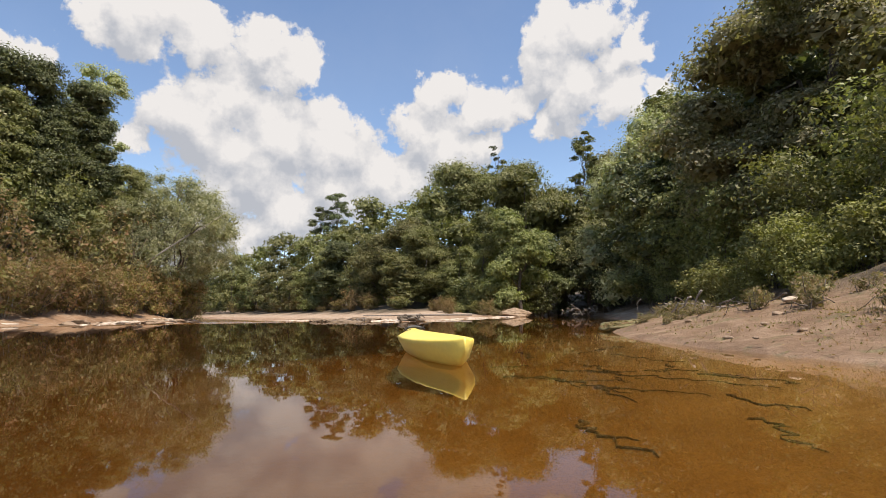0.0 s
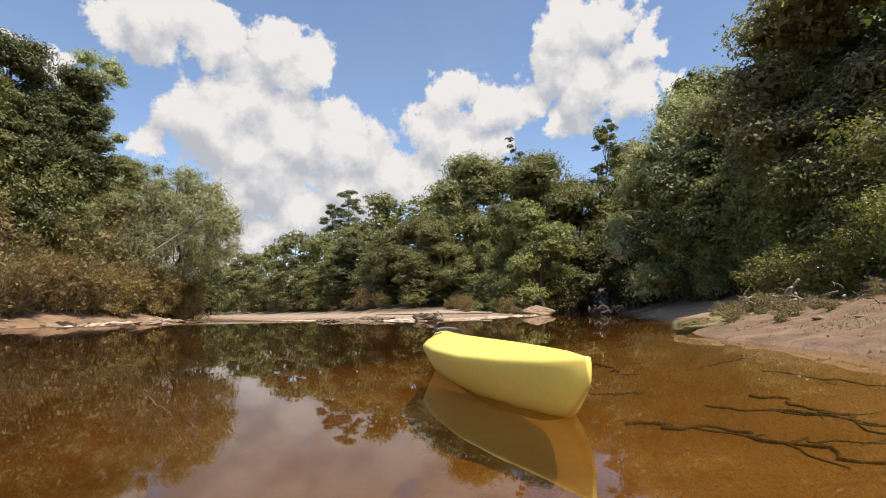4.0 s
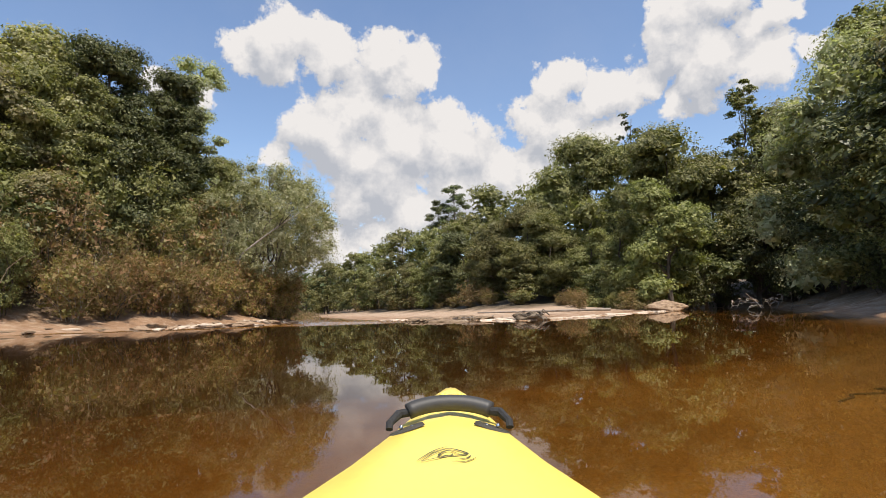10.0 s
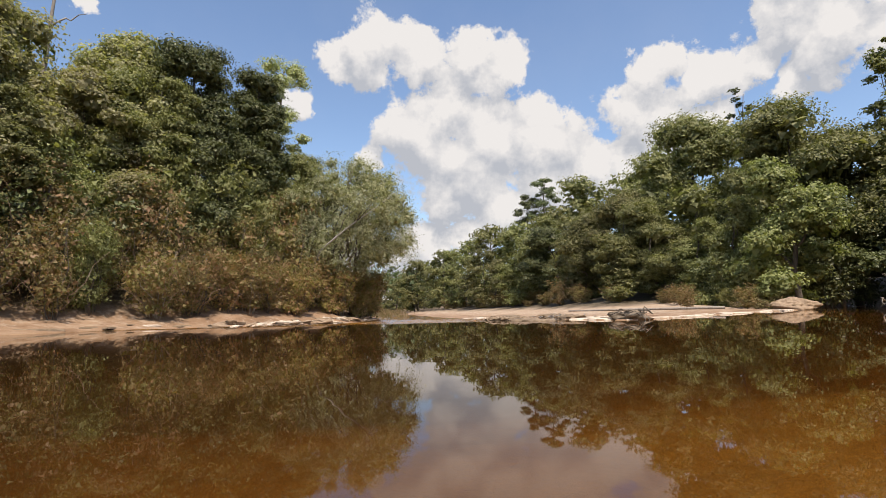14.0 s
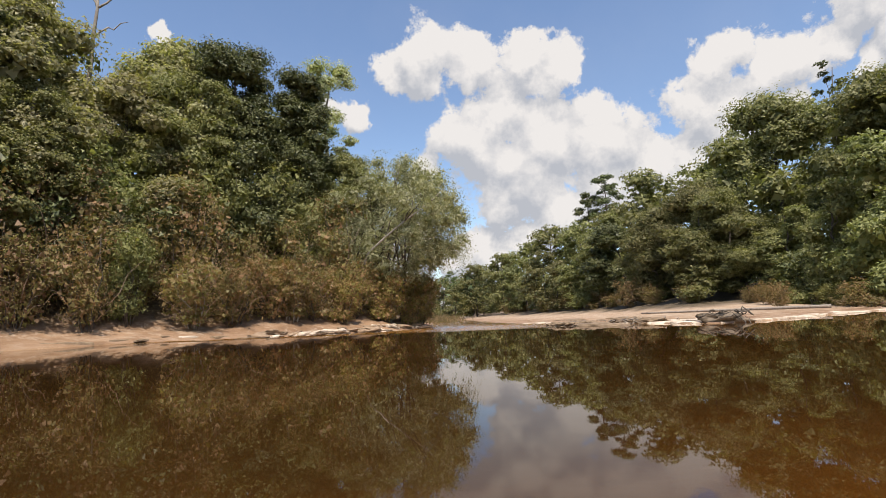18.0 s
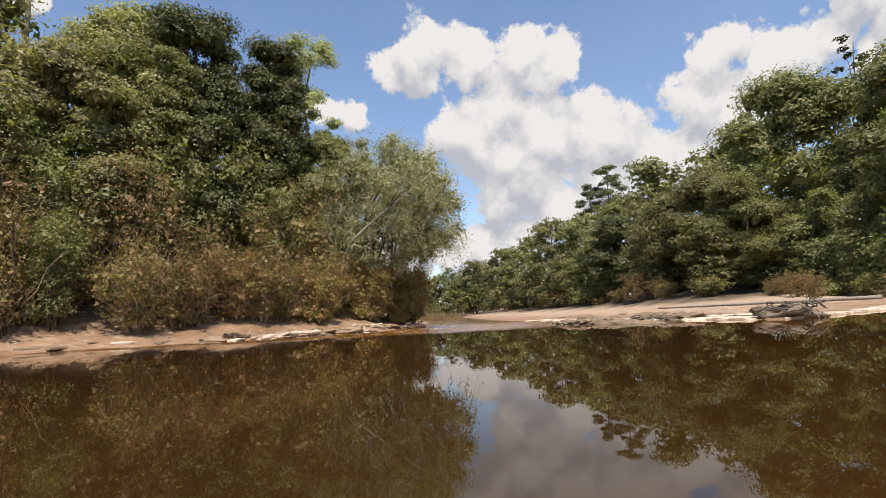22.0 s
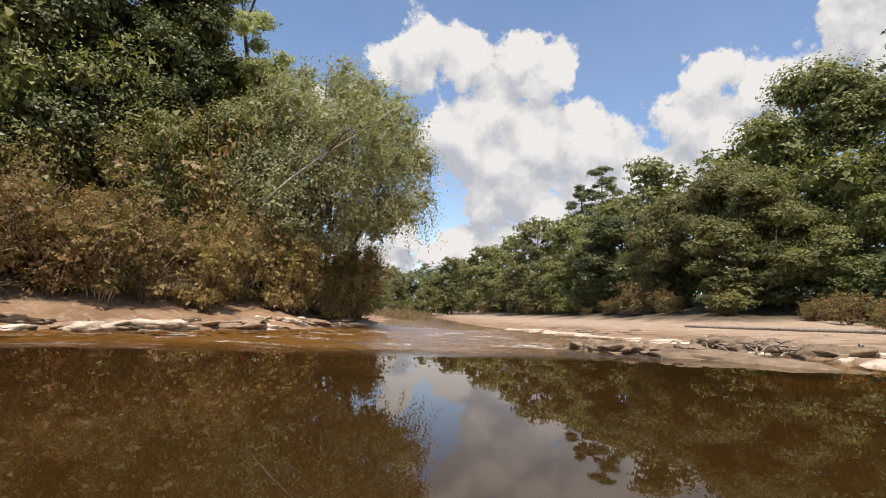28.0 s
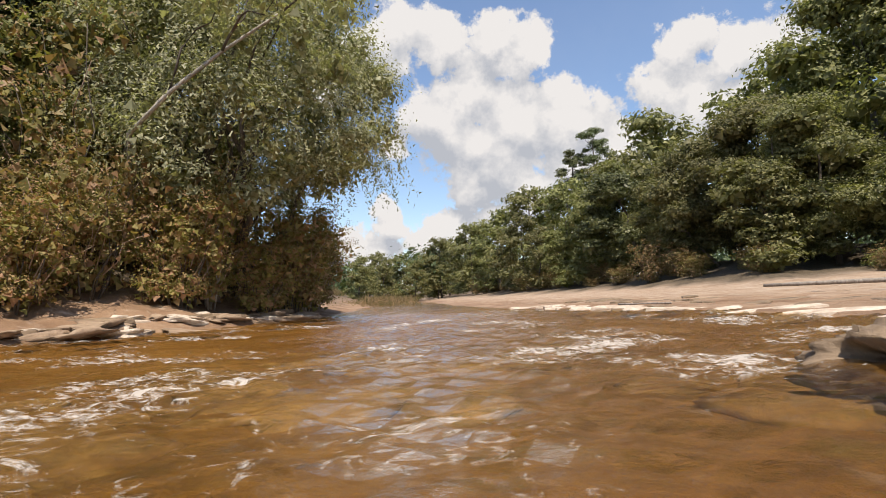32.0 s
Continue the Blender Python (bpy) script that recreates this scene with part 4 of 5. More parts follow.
for i in range(15):
    y = 52 + 3.7 * i
    wood_foot.append((3.5 - 0.62 * (y - 52) + hedge.uniform(-0.8, 0.8), y + 2, hedge.uniform(0.9, 1.25) * (1 + 0.03 * i), 1.0))
wood_foot += [(-22.6 + hedge.uniform(-0.5, 0.4), 14.5 + 2.5 * i, hedge.uniform(0.9, 1.2), 1.0) for i in range(10)]
rows_of(shrub_g, wood_foot, "dark thicket at the foot of the wood")
fern = make_bush("weed_tuft", 48, 0.55, 0.42, GRASS_DRY, "dry grass and weeds on the clay bank", "weeds", stems=5, count=520, size=0.09, aspect=0.16)
tufts = [(7.2 + hedge.uniform(-1.4, 1.6), 5 + i * 0.62 + hedge.uniform(-0.3, 0.3), hedge.uniform(0.5, 1.1), 1.0) for i in range(24)]
tufts += [(4.6 + hedge.uniform(-0.2, 1.6), 10.5 + i * 0.32, hedge.uniform(0.3, 0.6), 0.8) for i in range(12)]
tufts += [(3.4 + hedge.uniform(-0.6, 2.2), 43.6 + i * 0.5, hedge.uniform(0.8, 1.3), 1.1) for i in range(8)]
rows_of(fern, tufts, "weed tufts on the banks")

# ---- far woods ----
rng = np.random.default_rng(77)
quads = []
for i in range(320):
    t = rng.uniform(0, 1)
    a = -1.6 + 3.8 * t
    d = rng.uniform(125, 215)
    x, y = -d * math.sin(a), d * math.cos(a)
    h = rng.uniform(9, 15) * (0.75 + d / 600)
    quads.append(clump_leaves(rng, (x, y, h * 0.45), (5.0, 5.0, h * 0.58), 300, 0.65, 0.65, shell=0.5, core=0.4, deep=1.1))
tagged(part("far_woods", mesh_blades("far_woods", np.concatenate(quads)), LEAF_FAR), "hazy green woods far downstream", "woods", kind="stuff")
blades = []
for i in range(240):
    t = rng.uniform(0, 1)
    y = 58 + 60 * t
    x = -0.62 * y + rng.uniform(5, 9) if rng.random() < 0.6 else -0.62 * y - rng.uniform(4, 9)
    z = ground_height(x, y)
    c = np.array([x, y, z]) + rng.normal(0, 1, (60, 3)) * np.array([0.9, 0.9, 0.0])
    c[:, 2] += rng.uniform(0.1, 0.75, 60)
    q = leaves_at(rng, c, rng.normal(0, 1, (60, 3)) * np.array([1, 1, 0.05]), 0.9, 0.07, 0, 0.1)
    blades.append(q)
tagged(part("reed_grass", mesh_blades("reed_grass", np.concatenate(blades)), GRASS_DRY), "tall straw-coloured grass on the far banks", "grass", kind="stuff")


# ---- rocks, drift wood and debris ----
def lump(name, seed, size, material, label, category="rock", rough=0.28, sub=3):
    """An uneven boulder: a ball pushed about by two scales of noise."""
    bm = bmesh.new()
    bmesh.ops.create_icosphere(bm, subdivisions=sub, radius=1.0)
    off = Vector((seed * 3.1, seed * 1.7, seed * 0.9))
    for v in bm.verts:
        p = v.co.copy()
        k = 1 + rough * noise.noise(p * 1.3 + off) * 1.4 + rough * 0.6 * noise.noise(p * 3.4 + off) + rough * 0.35 * noise.noise(p * 8 + off)
        v.co = Vector((p.x * size[0], p.y * size[1], p.z * size[2])) * k
    for f in bm.faces:
        f.smooth = True
    return tagged(part(name, bm, material), label, category)


def slab(name, seed, w, d, h, material, label, sides=9):
    """A flat broken plate of rock with a bevelled, ragged edge and a dished top."""
    r = random.Random(seed)
    rim = []
    for i in range(sides):
        a = 2 * math.pi * (i + r.uniform(-0.3, 0.3)) / sides
        k = r.uniform(0.72, 1.1)
        rim.append((w * k * math.cos(a), d * k * math.sin(a)))
    verts = [(x, y, -h * 1.5) for x, y in rim] + [(x * 0.96, y * 0.96, h * r.uniform(0.0, 0.25)) for x, y in rim]
    verts += [(x * 0.78, y * 0.78, h * r.uniform(0.5, 0.9)) for x, y in rim] + [(x * 0.4, y * 0.4, h * r.uniform(0.75, 1.1)) for x, y in rim] + [(0, 0, h)]
    f = []
    for lvl in range(3):
        for i in range(sides):
            a, b = lvl * sides + i, lvl * sides + (i + 1) % sides
            f.append((a, b, b + sides, a + sides))
    f += [(3 * sides + i, 3 * sides + (i + 1) % sides, 4 * sides) for i in range(sides)]
    return tagged(part(name, mesh_from(name, verts, f), material), label, "rock")


def lay(ob, x, y, turn=0.0, up=0.0, s=1.0, tip=(0, 0), level=None):
    ob.matrix_basis = Matrix.Translation((x, y, (ground_height(x, y) if level is None else level) + up)) @ Euler((tip[0], tip[1], turn)).to_matrix().to_4x4() @ Matrix.Scale(s, 4)
    return ob


plates = [slab("flat_rock", i, 0.8, 0.34, 0.05, ROCK_PALE if i % 2 else ROCK_TAN, ("pale" if i % 2 else "tan-brown") + " flat sandstone plate at the water's edge", 15) for i in range(4)]
scatter = random.Random(9)
for p in plates:
    p["group"] = "flat rock slabs by the rapid"
used = set()


def plate(i, x, y, s, turn, up=0.0):
    m = Matrix.Translation((x, y, ground_height(x, y) + up)) @ Euler((scatter.uniform(-0.07, 0.07), scatter.uniform(-0.07, 0.07), turn)).to_matrix().to_4x4() @ Matrix.Scale(s, 4)
    if i not in used:
        used.add(i)
        plates[i].matrix_basis = m
    else:
        keep = plates[i].matrix_basis.copy()
        plates[i].matrix_basis = Matrix.Identity(4)
        copy_thing(plates[i], m)
        plates[i].matrix_basis = keep


for i in range(46):          # edge of the bank beside the rapid
    y = 15 + 21.5 * i / 45
    x = float(np.interp(y, sy, sx)) + scatter.uniform(-0.9, 0.15)
    plate(i % 4 if i % 5 == 0 else i % 2 * 2, x, y + scatter.uniform(-0.2, 0.2), scatter.uniform(0.35, 1.0), 1.5 + scatter.uniform(-0.8, 0.8), scatter.uniform(-0.04, -0.01))
rough_edge = random.Random(33)
for i in range(46):          # broken rock along the foot of that bank
    y = 24.5 + 12.0 * i / 45 + rough_edge.uniform(-0.2, 0.2)
    w = rough_edge.uniform(0.15, 0.65)
    x = float(np.interp(y, sy, sx)) + rough_edge.uniform(-0.75, 0.2)
    st = lump("rock", 90 + i % 9, (w, w * rough_edge.uniform(0.5, 0.8), w * rough_edge.uniform(0.14, 0.28)), ROCK_CLAY if i % 3 else ROCK_PALE, "broken " + ("red-brown" if i % 3 else "pale") + " rock at the foot of the bank", "rock", 0.6, 3)
    st["group"] = "broken rocks along the bank"
    lay(st, x, y, 1.3 + rough_edge.uniform(-0.8, 0.8), 0.0, 1.0, (rough_edge.uniform(-0.15, 0.15), rough_edge.uniform(-0.15, 0.15)))
rx, ry = [p[0] for p in RIGHT_SHORE[14:]], [p[1] for p in RIGHT_SHORE[14:]]
for i in range(120):         # the sand bar's rim and crown
    t = i / 119
    if i % 2:
        x = 5.6 - 18.0 * t
        y = float(np.interp(-x, [-v for v in rx], ry)) + scatter.uniform(0.0, 0.8)
    else:
        x = -2.0 - 10.0 * t + scatter.uniform(-0.6, 1.2)
        y = 31.0 + 12.0 * t + scatter.uniform(-0.6, 2.6)
    plate(i % 4, x, y, scatter.uniform(0.3, 1.0), 0.9 + scatter.uniform(-0.9, 0.9), scatter.uniform(-0.03, 0.0))



def pitted_rock(seed, size, pits):
    """A low worn rock with a smooth back and deep water-worn holes along its flank."""
    r = random.Random(seed)
    bm = bmesh.new()
    bmesh.ops.create_icosphere(bm, subdivisions=5, radius=1.0)
    off = Vector((seed * 2.3, seed * 1.1, 4.0))
    holes = []
    for i in range(pits):
        a = r.uniform(-2.9, -0.2)
        holes.append((Vector((math.cos(a), math.sin(a), r.uniform(0.05, 0.6))).normalized(), r.uniform(0.16, 0.36)))
    for v in bm.verts:
        p = v.co.copy()
        k = 1 + 0.34 * noise.noise(p * 1.3 + off) + 0.26 * noise.noise(p * 3.1 + off) + 0.15 * abs(noise.noise(p * 6.5 + off)) + 0.07 * noise.noise(p * 14 + off)
        for c, w in holes:
            q = (p - c).length / w
            if q < 1:
                k -= 0.6 * (1 - q * q) ** 0.5
        v.co = Vector((p.x * size[0], p.y * size[1], p.z * size[2])) * k
    for f in bm.faces:
        f.smooth = True
    return tagged(part("rock", bm, ROCK_TAN), "tan water-worn rock with dark holes breaking the rapid", "rock")


for i, (x, y, w, d, h, n) in enumerate(((-6.8, 28.05, 0.30, 0.26, 0.2, 9), (-6.5, 27.75, 0.26, 0.3, 0.22, 8), (-6.2, 27.55, 0.36, 0.3, 0.2, 6), (-5.8, 27.75, 0.42, 0.34, 0.2, 4),
                                        (-6.35, 28.3, 0.5, 0.4, 0.16, 2), (-5.45, 27.6, 0.3, 0.3, 0.24, 9), (-6.6, 27.45, 0.16, 0.12, 0.14, 4))):
    lay(pitted_rock(3 + i, (w * 1.05, d, h * 0.72), n + 4), x, y, 0.25 * (i % 3), level=float(water_level(np.array(x), np.array(y))) - 0.01)["group"] = "pitted rocks at the rapid"
lay(lump("rock", 71, (0.75, 0.36, 0.13), ROCK_TAN, "smooth tan rock nose sloping into the water", rough=0.22, sub=4), -5.15, 27.25, -0.35, level=-0.03)["group"] = "pitted rocks at the rapid"
lay(lump("rock", 72, (0.6, 0.3, 0.1), ROCK_TAN, "low tan rock sliding under the water", rough=0.2, sub=4), -4.5, 26.85, -0.3, level=-0.035)["group"] = "pitted rocks at the rapid"
for i, (x, y, w) in enumerate(((-4.9, 29.9, 0.5), (-4.3, 29.2, 0.55), (-3.7, 28.6, 0.5), (-5.2, 30.7, 0.3))):
    lay(pitted_rock(20 + i, (w, 0.4, 0.24), 12), x, y, 0.1 * i, level=-0.07)["group"] = "undercut ledge on the bar"
for i, (x, y, s) in enumerate(((-3.0, 29.2, 0.7), (-4.0, 30.6, 0.8), (-2.2, 28.0, 0.6), (-4.9, 33.0, 0.8))):
    lay(lump("rock", 30 + i, (s, s * 0.6, s * 0.1), ROCK_PALE, "pale worn rock shelf on the sand bar", rough=0.5, sub=4), x, y, 0.6 + i, 0.02)["group"] = "worn rock shelves on the bar"
lay(lump("clay_bank", 51, (1.2, 1.0, 0.42), ROCK_CLAY, "undercut clay knob at the tip of the sand bar", "clay bank", 0.35, 4), 6.0, 44.2, 0.4, 0.12)
lay(lump("clay_bank", 52, (0.6, 0.42, 0.17), MUD, "low mossy hummock undercut by the water", "clay bank", 0.4, 4), 4.45, 13.1, 0.3, -0.03)
lay(lump("stone", 53, (0.2, 0.11, 0.06), ROCK_PALE, "white flat stone lying on the clay bank", "stone", 0.3), 6.3, 9.6, 0.5, 0.06)
rng = np.random.default_rng(17)
d = rng.normal(0, 1, (1100, 3))
d[:, 2] = abs(d[:, 2]) + 0.25
d /= np.linalg.norm(d, axis=1)[:, None]
moss = d * np.array([0.62, 0.44, 0.18]) * rng.uniform(0.85, 1.05, (1100, 1))
hummock_moss = tagged(part("moss", mesh_blades("moss", leaves_at(rng, moss, d, 0.07, 0.4, 0.3, 0.5)), LEAF_SHRUB), "short olive grass and moss on a clay hummock", "grass", kind="stuff")
lay(hummock_moss, 4.45, 13.1, 0.3, -0.03)
pebble = random.Random(21)
for i in range(44):
    y = pebble.uniform(4.5, 15)
    s = pebble.uniform(0.025, 0.08)
    lay(lump("clod", 60 + i % 5, (s, s * 0.8, s * 0.5), ROCK_CLAY, "clod of dried mud on the clay bank", "clod", 0.5, 2), 3.9 + pebble.uniform(0, 3.8), y, i, s * 0.2)["group"] = "clods of dried mud"


def twig_line(r, length, flat=0.35):
    d = Vector((r.uniform(-1, 1), r.uniform(-1, 1), r.uniform(-flat, flat))).normalized() * length
    return d


def tangle(name, seed, count, spread, length, thick, material, label, category, x, y, up=0.1, height=0.3):
    """A heap of crooked drift wood, stick by stick."""
    r = random.Random(seed)
    rng = np.random.default_rng(seed)
    base = tagged(new(name), label, category)
    for i in range(count):
        a = np.array([r.gauss(0, spread[0]), r.gauss(0, spread[1]), r.uniform(0, height)])
        d = np.array(twig_line(r, length * r.uniform(0.5, 1.2), 0.55))
        line = bent(rng, a - d / 2, a + d / 2, length * 0.07)
        t = thick * r.uniform(0.5, 1.3)
        part("stick", mesh_from("stick", *tube(line, np.linspace(t, t * 0.35, 6), 5), True), material, base)
    base.matrix_basis = Matrix.Translation((x, y, max(ground_height(x, y), water_level(np.array(x), np.array(y))) + up))
    return base


tangle("driftwood_pile", 5, 30, (1.6, 0.7), 1.5, 0.035, BARK_DEAD, "bleached driftwood branches piled at the inlet", "driftwood", 12.0, 41.6, 0.05, 0.6)
tangle("debris_clump", 6, 26, (0.32, 0.2), 0.5, 0.025, BARK, "tangled roots and debris lodged on the sand bar", "debris", -1.6, 26.75, 0.02, 0.22)
tangle("root_tangle", 12, 34, (0.6, 0.12), 0.36, 0.018, BARK_DEAD, "twisted bleached roots hanging over an undercut ledge", "roots", -4.2, 28.9, -0.02, 0.12)
lay(lump("clay_clod", 58, (0.5, 0.3, 0.17), ROCK_DARK, "dark clod of earth held by roots on the bar", "clod", 0.6, 3), -1.6, 26.85, 0.1, 0.08)
tangle("driftwood_pile", 7, 14, (0.8, 0.5), 0.9, 0.03, BARK_DEAD, "dry sticks washed up on the clay bank", "driftwood", 7.4, 14.2, 0.02, 0.15)
tangle("twig_litter", 8, 26, (1.3, 3.0), 0.45, 0.012, BARK, "twigs and dead stalks lying on the clay bank", "twigs", 5.8, 8.6, 0.05, 0.12)


def log_thing(name, seed, a, b, r0, r1, material, label, category="log", stubs=2):
    rng = np.random.default_rng(seed)
    base = tagged(new(name), label, category)
    line = bent(rng, a, b, np.linalg.norm(np.array(b) - np.array(a)) * 0.012, 10)
    line[:, 2] = np.linspace(a[2], b[2], 10)
    part("trunk", mesh_from("trunk", *tube(line, np.linspace(r0, r1, 10) * rng.uniform(0.9, 1.1, 10), 9), True), material, base)
    for i in range(stubs):
        p = line[3 + i * 3]
        d = rng.normal(0, 0.35, 3)
        d[2] = abs(d[2])
        part("branch_stub", mesh_from("branch_stub", *tube([p, p + d * 0.5, p + d], [r1 * 0.5, r1 * 0.4, r1 * 0.2], 5), True), material, base)
    return base


def resting(x, y, r):
    return (x, y, ground_height(x, y) + r * 0.7)


log_thing("fallen_log", 1, (-6.2, 41.4, 0.19), (2.2, 40.0, 0.24), 0.045, 0.085, BARK_DEAD, "long bleached log lying along the sand bar")
log_thing("fallen_log", 2, resting(8.2, 18.4, 0.06), resting(10.0, 20.2, 0.06), 0.07, 0.05, BARK_DEAD, "pale washed-up pole on the clay bank", stubs=1)
log_thing("dead_branch", 3, (-9.6, 64.6, 5.2), (-6.4, 64.9, 1.0), 0.05, 0.1, BARK_DEAD, "pale dead branch leaning out of the wood", "branch", 1)
log_thing("stick", 4, resting(-9.4, 38.6, 0.03), resting(-8.2, 37.8, 0.03), 0.03, 0.02, BARK_DEAD, "bleached stick on the sand bar", "stick", 0)
def sunken_branch(seed, x, y, turn, length, r0):
    """A thin crooked branch lying on the bed, with a few side twigs."""
    rng = np.random.default_rng(seed)
    base = tagged(new("sunken_branch"), "thin black waterlogged branch on the river bed", "branch")
    base["group"] = "sunken branches"

    def wander(x, y, a, length, r):
        n = max(5, int(length / 0.09))
        pts = []
        for i in range(n):
            pts.append((x, y, ground_height(x, y) + r * 0.6))
            k = a + rng.normal(0, 0.62)
            x, y = x + math.cos(k) * length / n, y + math.sin(k) * length / n
        return pts

    line = wander(x, y, turn, length, r0)
    part("stem", mesh_from("stem", *tube(line, np.linspace(r0, r0 * 0.4, len(line)) * rng.uniform(0.7, 1.3, len(line)), 5), True), ROCK_DARK, base)
    for j in range(int(length / 0.6)):
        p = line[int(rng.uniform(1, len(line) - 1))]
        tw = wander(p[0], p[1], turn + rng.choice([-0.8, 0.8]), length * 0.16, r0 * 0.6)
        part("twig", mesh_from("twig", *tube(tw, np.linspace(r0 * 0.6, r0 * 0.25, len(tw)), 4), True), ROCK_DARK, base)


for i, (x, y, a, n, r) in enumerate(((1.36, 4.85, -0.3, 0.3, 0.014), (1.55, 4.83, -1.9, 1.0, 0.010), (1.7, 6.5, -1.65, 1.8, 0.011), (1.25, 9.0, -1.2, 1.6, 0.012), (2.3, 7.4, -1.3, 1.5, 0.008), (2.6, 6.2, -2.4, 1.1, 0.009),
                                     (2.5, 5.3, -1.0, 1.2, 0.012), (0.9, 3.6, -1.5, 1.3, 0.013), (1.9, 3.4, -2.0, 1.2, 0.01), (2.9, 8.6, -2.6, 1.4, 0.008), (1.6, 10.5, 0.6, 1.4, 0.009), (2.2, 4.2, -1.3, 0.9, 0.011),
                                     (1.1, 6.9, 2.8, 0.8, 0.01), (0.65, 5.9, -1.0, 3.1, 0.012), (1.3, 6.3, -0.81, 2.8, 0.009), (2.2, 5.9, -0.7, 1.6, 0.007), (-5.2, 25.9, 0.3, 1.2, 0.009), (-4.8, 26.0, -0.5, 0.8, 0.008))):
    sunken_branch(100 + i, x, y, a, n, r)

# dead stalks and small sprouts on the clay bank
rng = np.random.default_rng(91)
n = 16000
py = rng.uniform(3.5, 17.5, n)
px = np.interp(py, [p[1] for p in RIGHT_SHORE[:8]], [p[0] for p in RIGHT_SHORE[:8]]) + 0.3 + rng.gamma(2.2, 1.15, n)
keep = wobble(px * 1.1 + 5, py * 1.2) + rng.uniform(-0.35, 0.35, n) + 0.12 * (px - 6) > 0.0
px, py = px[keep], py[keep]
hgt = rng.gamma(2.0, 0.032, len(px)) + 0.015
foot = np.stack([px, py, lay_of_land(px, py)[0] - 0.01], 1)
lean = rng.normal(0, 0.55, (len(px), 3)) * hgt[:, None]
lean[:, 2] = hgt
wide = rng.normal(0, 1, (len(px), 3)) * np.array([1, 1, 0])
wide *= 0.0035 / (np.linalg.norm(wide, axis=1)[:, None] + 1e-9) * rng.uniform(0.5, 1.6, (len(px), 1))
tagged(part("dead_stalks", mesh_blades("dead_stalks", np.stack([foot - wide, foot + wide, foot + lean], 1)), GRASS_DRY), "straw-coloured dead stalks on the clay bank", "grass", kind="stuff")
sel = rng.random(len(px)) < 0.5
c = foot[sel] + rng.normal(0, 0.05, (sel.sum(), 3)) * np.array([1, 1, 0.1]) + np.array([0, 0, 0.02])
c[:, :2] -= np.array([0.7, 0.0]) * rng.uniform(0, 1, (len(c), 1))
c[:, 2] = lay_of_land(c[:, 0], c[:, 1])[0] + 0.015
tagged(part("bank_sprouts", mesh_blades("bank_sprouts", leaves_at(rng, c, np.tile([0.0, 0.0, 0.3], (len(c), 1)), 0.05, 0.5, 0.3, 0.5)), LEAF_SHRUB), "small green sprouts and moss on the clay bank", "weeds", kind="stuff")
bed = random.Random(4)
for i in range(64):
    x, y = bed.uniform(-11.0, -4.8), bed.uniform(24.6, 29.5)
    if (x + 7.5) * -0.5 + (y - 26.2) * 0.866 < -0.7:
        continue
    s = bed.uniform(0.22, 0.5)
    st = lump("stone", 80 + i % 6, (s, s * 0.75, s * 0.16), ROCK_BED, "rounded tan sunken stone on the bed of the rapid", "stone", 0.25)
    st["group"] = "sunken stones"
    lay(st, x, y, i, -0.01)


# ---- kayak ----
def ribbon(points, half, z):
    """A flat strip along points, tapering at both ends, laid on the deck."""
    verts, faces = [], []
    n = len(points)
    for i, (x, y) in enumerate(points):
        dx, dy = points[min(i + 1, n - 1)][0] - points[max(i - 1, 0)][0], points[min(i + 1, n - 1)][1] - points[max(i - 1, 0)][1]
        k = math.hypot(dx, dy) or 1
        w = half * (0.25 + 0.75 * math.sin(math.pi * (i + 0.5) / n))
        verts += [(x - dy / k * w, y + dx / k * w, z(x, y)), (x + dy / k * w, y - dx / k * w, z(x, y))]
        if i:
            faces.append((2 * i - 2, 2 * i - 1, 2 * i + 1, 2 * i))
    return mesh_from("decal", verts, faces)


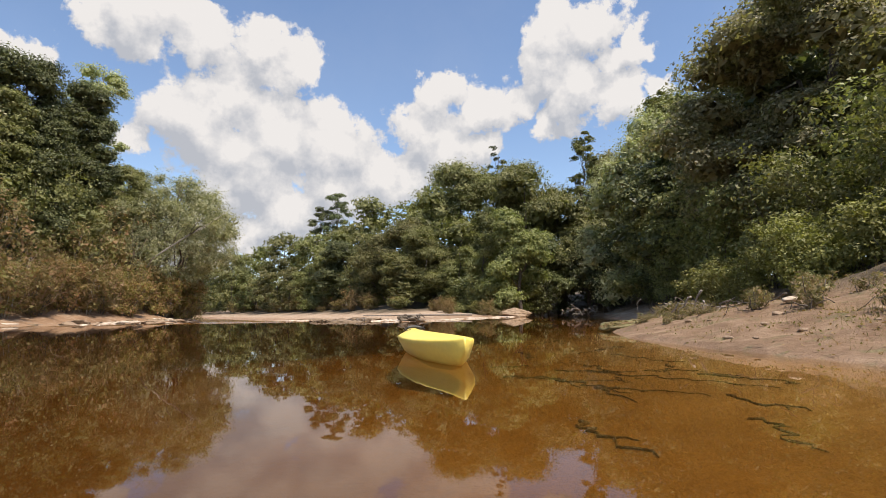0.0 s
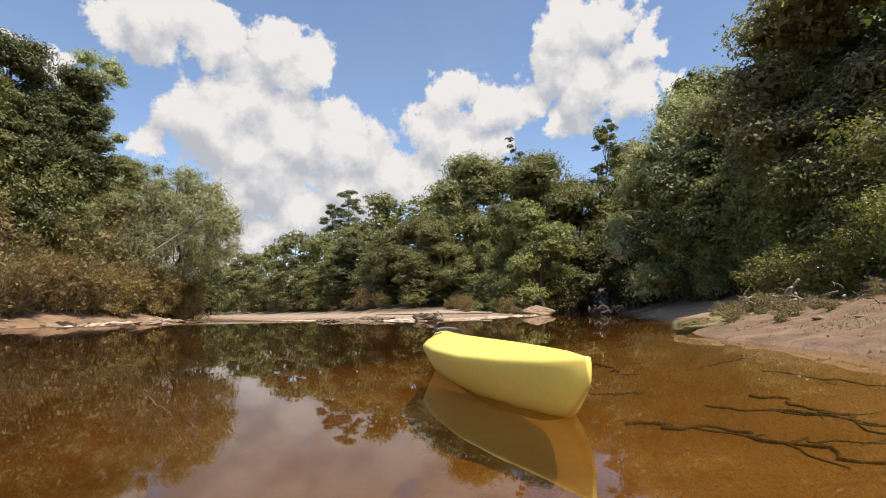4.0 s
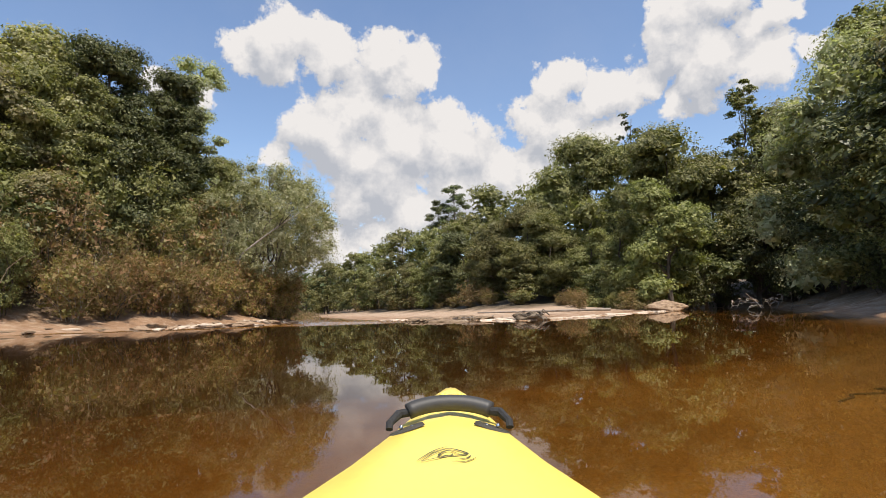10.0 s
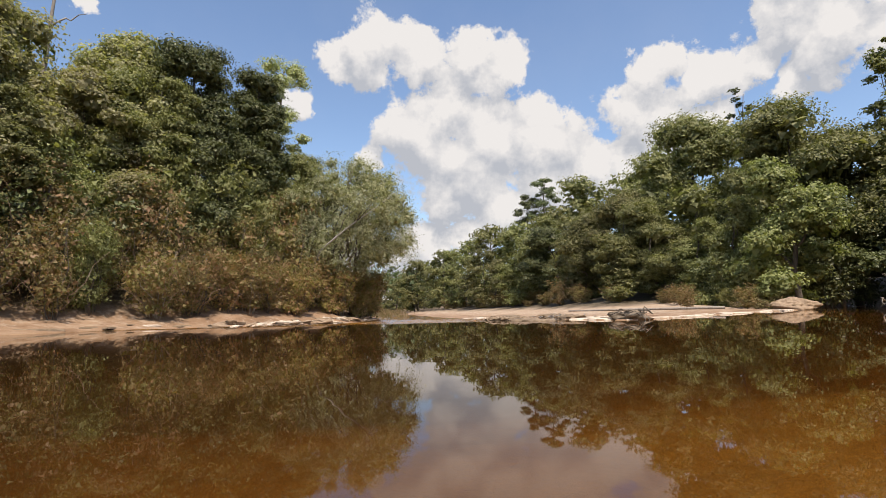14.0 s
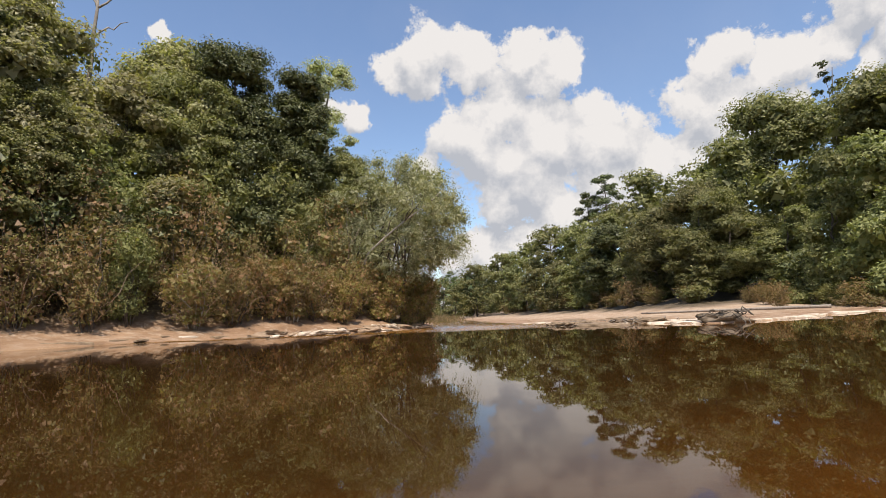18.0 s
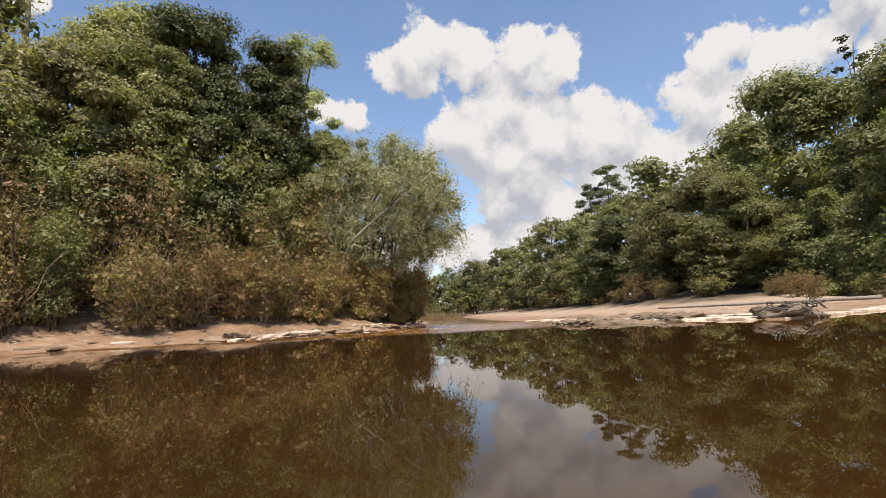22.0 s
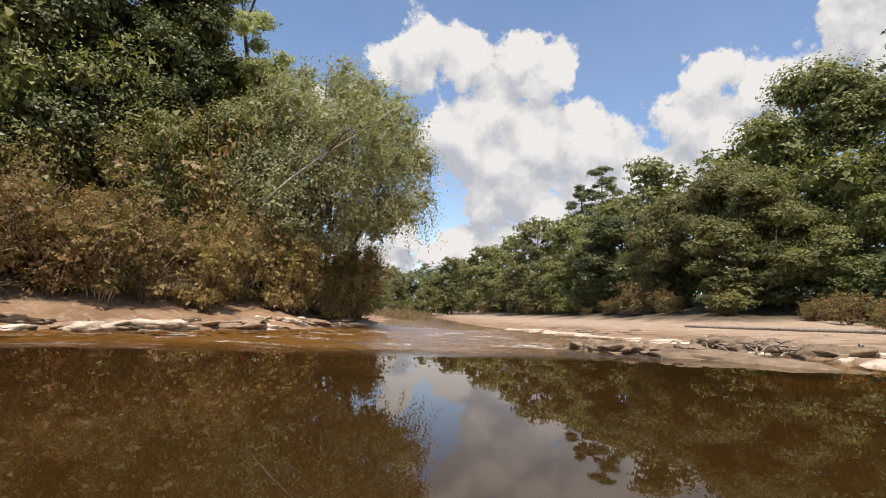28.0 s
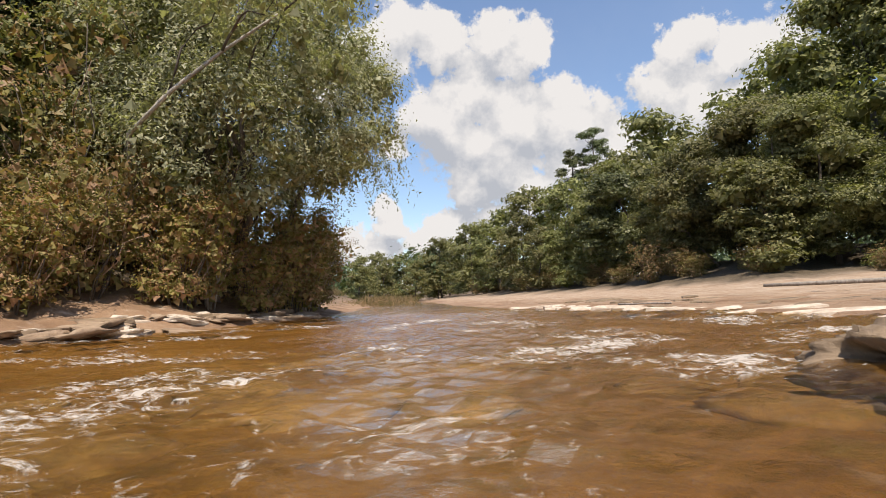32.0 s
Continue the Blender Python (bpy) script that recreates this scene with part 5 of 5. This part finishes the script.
def make_kayak():
    base = tagged(new("kayak"), "bright yellow plastic kayak with a black carrying handle on the bow", "kayak")
    # stations: distance from the bow, half width, deck edge height, ridge height, keel height
    st = [(a, b * 1.13, c - 0.02, d - 0.025, e) for a, b, c, d, e in (
        (0.0, 0.012, 0.298, 0.308, 0.20), (0.06, 0.045, 0.285, 0.305, 0.10), (0.2, 0.085, 0.262, 0.293, 0.02), (0.38, 0.125, 0.252, 0.287, -0.03),
          (0.6, 0.175, 0.245, 0.282, -0.06), (0.85, 0.245, 0.24, 0.275, -0.08), (1.2, 0.315, 0.235, 0.27, -0.1), (1.75, 0.335, 0.235, 0.27, -0.1),
          (2.3, 0.30, 0.24, 0.272, -0.1), (2.7, 0.20, 0.25, 0.282, -0.07), (3.0, 0.10, 0.262, 0.29, 0.0), (3.2, 0.012, 0.285, 0.3, 0.15))]
    verts, faces = [], []
    for d, w, edge, ridge, keel in st:
        ring = [(0, ridge), (w * 0.45, ridge - (ridge - edge) * 0.3), (w * 0.93, edge + 0.004), (w, edge - 0.012), (w * 0.97, edge - 0.05),
                (w * 0.75, (edge + keel) / 2 - 0.03), (w * 0.35, keel + 0.02), (0, keel)]
        full = ring + [(-a, b) for a, b in reversed(ring[1:-1])]
        verts += [(a, -d, b) for a, b in full]
    n = 14
    for i in range(len(st) - 1):
        for k in range(n):
            a, b = i * n + k, i * n + (k + 1) % n
            faces.append((a, a + n, b + n, b))
    faces.append(tuple(range(n)))
    faces.append(tuple(reversed(range((len(st) - 1) * n, len(st) * n))))
    part("hull", mesh_from("hull", verts, faces, True), YELLOW, base)

    def deck(x, y):
        d = -y
        ds = [s[0] for s in st]
        w, edge, ridge = (float(np.interp(d, ds, [s[i] for s in st])) for i in (1, 2, 3))
        f = min(1, abs(x) / max(w, 0.01))
        return (ridge - (ridge - edge) * 0.3 * f / 0.45 if f < 0.45 else edge + (ridge - edge) * 0.7 * (0.93 - f) / 0.48) + 0.003

    handle = new("handle")
    handle.parent = base
    arc = [(0.115 * math.sin(a), -0.345 + 0.03 * math.cos(a), 0.27 + 0.022 * math.cos(a * 1.25)) for a in np.linspace(-1.05, 1.05, 15)]
    part("grip", mesh_from("grip", *tube(arc, [0.0195] * 15, 12), True), RUBBER, handle, "black rubber grip tube")
    for s in (-1, 1):
        end = Vector(arc[-1] if s > 0 else arc[0])
        foot = Vector((s * 0.138, -0.395, deck(s * 0.1, -0.385) + 0.004))
        strap = [end - Vector((s * 0.012, 0, 0)), end + Vector((s * 0.022, -0.008, -0.004)), foot + Vector((0, 0.01, 0.012)), foot]
        part("strap", mesh_from("strap", *tube(strap, [0.010, 0.011, 0.009, 0.009], 8)), WEBBING, handle, "black webbing strap")
        px, py = s * 0.098, -0.392
        ring = [(px + 0.042 * math.cos(a), py + 0.017 * math.sin(a)) for a in np.linspace(0, 2 * math.pi, 18, endpoint=False)]
        pv = [(x, y, deck(x, y)) for x, y in ring] + [(px + (x - px) * 0.9, py + (y - py) * 0.9, deck(x, y) + 0.006) for x, y in ring]
        pf = [(i, (i + 1) % 18, 18 + (i + 1) % 18, 18 + i) for i in range(18)] + [tuple(range(18, 36))]
        pad = part("pad", mesh_from("pad", pv, pf), PAD, handle, "dark oval fixing plate")
        for k in (-1, 1):
            bm = bmesh.new()
            bmesh.ops.create_uvsphere(bm, u_segments=10, v_segments=6, radius=0.005)
            rivet = part("rivet", bm, STEEL, pad, "steel rivet")
            rivet.location = (px + k * 0.013, py, deck(px, py) + 0.007)
    for i in range(5):
        bm = bmesh.new()
        bmesh.ops.create_uvsphere(bm, u_segments=8, v_segments=6, radius=0.009)
        knob = part("ridge_bump", bm, YELLOW, base)
        knob.location = (-0.024 + 0.012 * i, -0.075, 0.271)
    # emblem: a slanted pointed eye with a curled centre, between two loose strokes
    def curve(points, half, name, label):
        fine = []
        for i in range(len(points) - 1):
            p0, p1, p2, p3 = (Vector(points[max(0, min(len(points) - 1, i + k))]) for k in (-1, 0, 1, 2))
            for t in np.linspace(0, 1, 8, endpoint=False):
                fine.append(tuple(0.5 * (2 * p1 + (p2 - p0) * t + (2 * p0 - 5 * p1 + 4 * p2 - p3) * t * t + (3 * p1 - p0 - 3 * p2 + p3) * t ** 3)))
        part(name, ribbon(fine + [points[-1]], half, deck), DECAL, base, label)

    curve([(-0.047, -0.670), (-0.025, -0.629), (0.002, -0.611), (0.022, -0.618), (0.036, -0.633), (0.016, -0.648), (-0.006, -0.657), (-0.03, -0.664), (-0.047, -0.670)], 0.0027, "emblem", "dark pointed eye emblem")
    curve([(0.021, -0.640), (0.002, -0.6245), (-0.0155, -0.640), (-0.0105, -0.6535), (0.0057, -0.650), (0.009, -0.641)], 0.0024, "emblem_curl", "dark curled stroke")
    curve([(-0.055, -0.6635), (-0.035, -0.626), (-0.018, -0.606), (0.0, -0.5965)], 0.0018, "emblem_stroke", "dark curved stroke")
    curve([(0.0525, -0.650), (0.0357, -0.676), (0.022, -0.685), (0.0064, -0.689)], 0.0018, "emblem_stroke", "dark curved stroke")
    curve([(0.043, -0.640), (0.034, -0.660), (0.014, -0.673)], 0.0018, "emblem_stroke", "dark curved stroke")
    return base


kayak = make_kayak()
kayak.matrix_basis = pose(-0.48, 7.96, 0.0, 0, 0, 12.2)
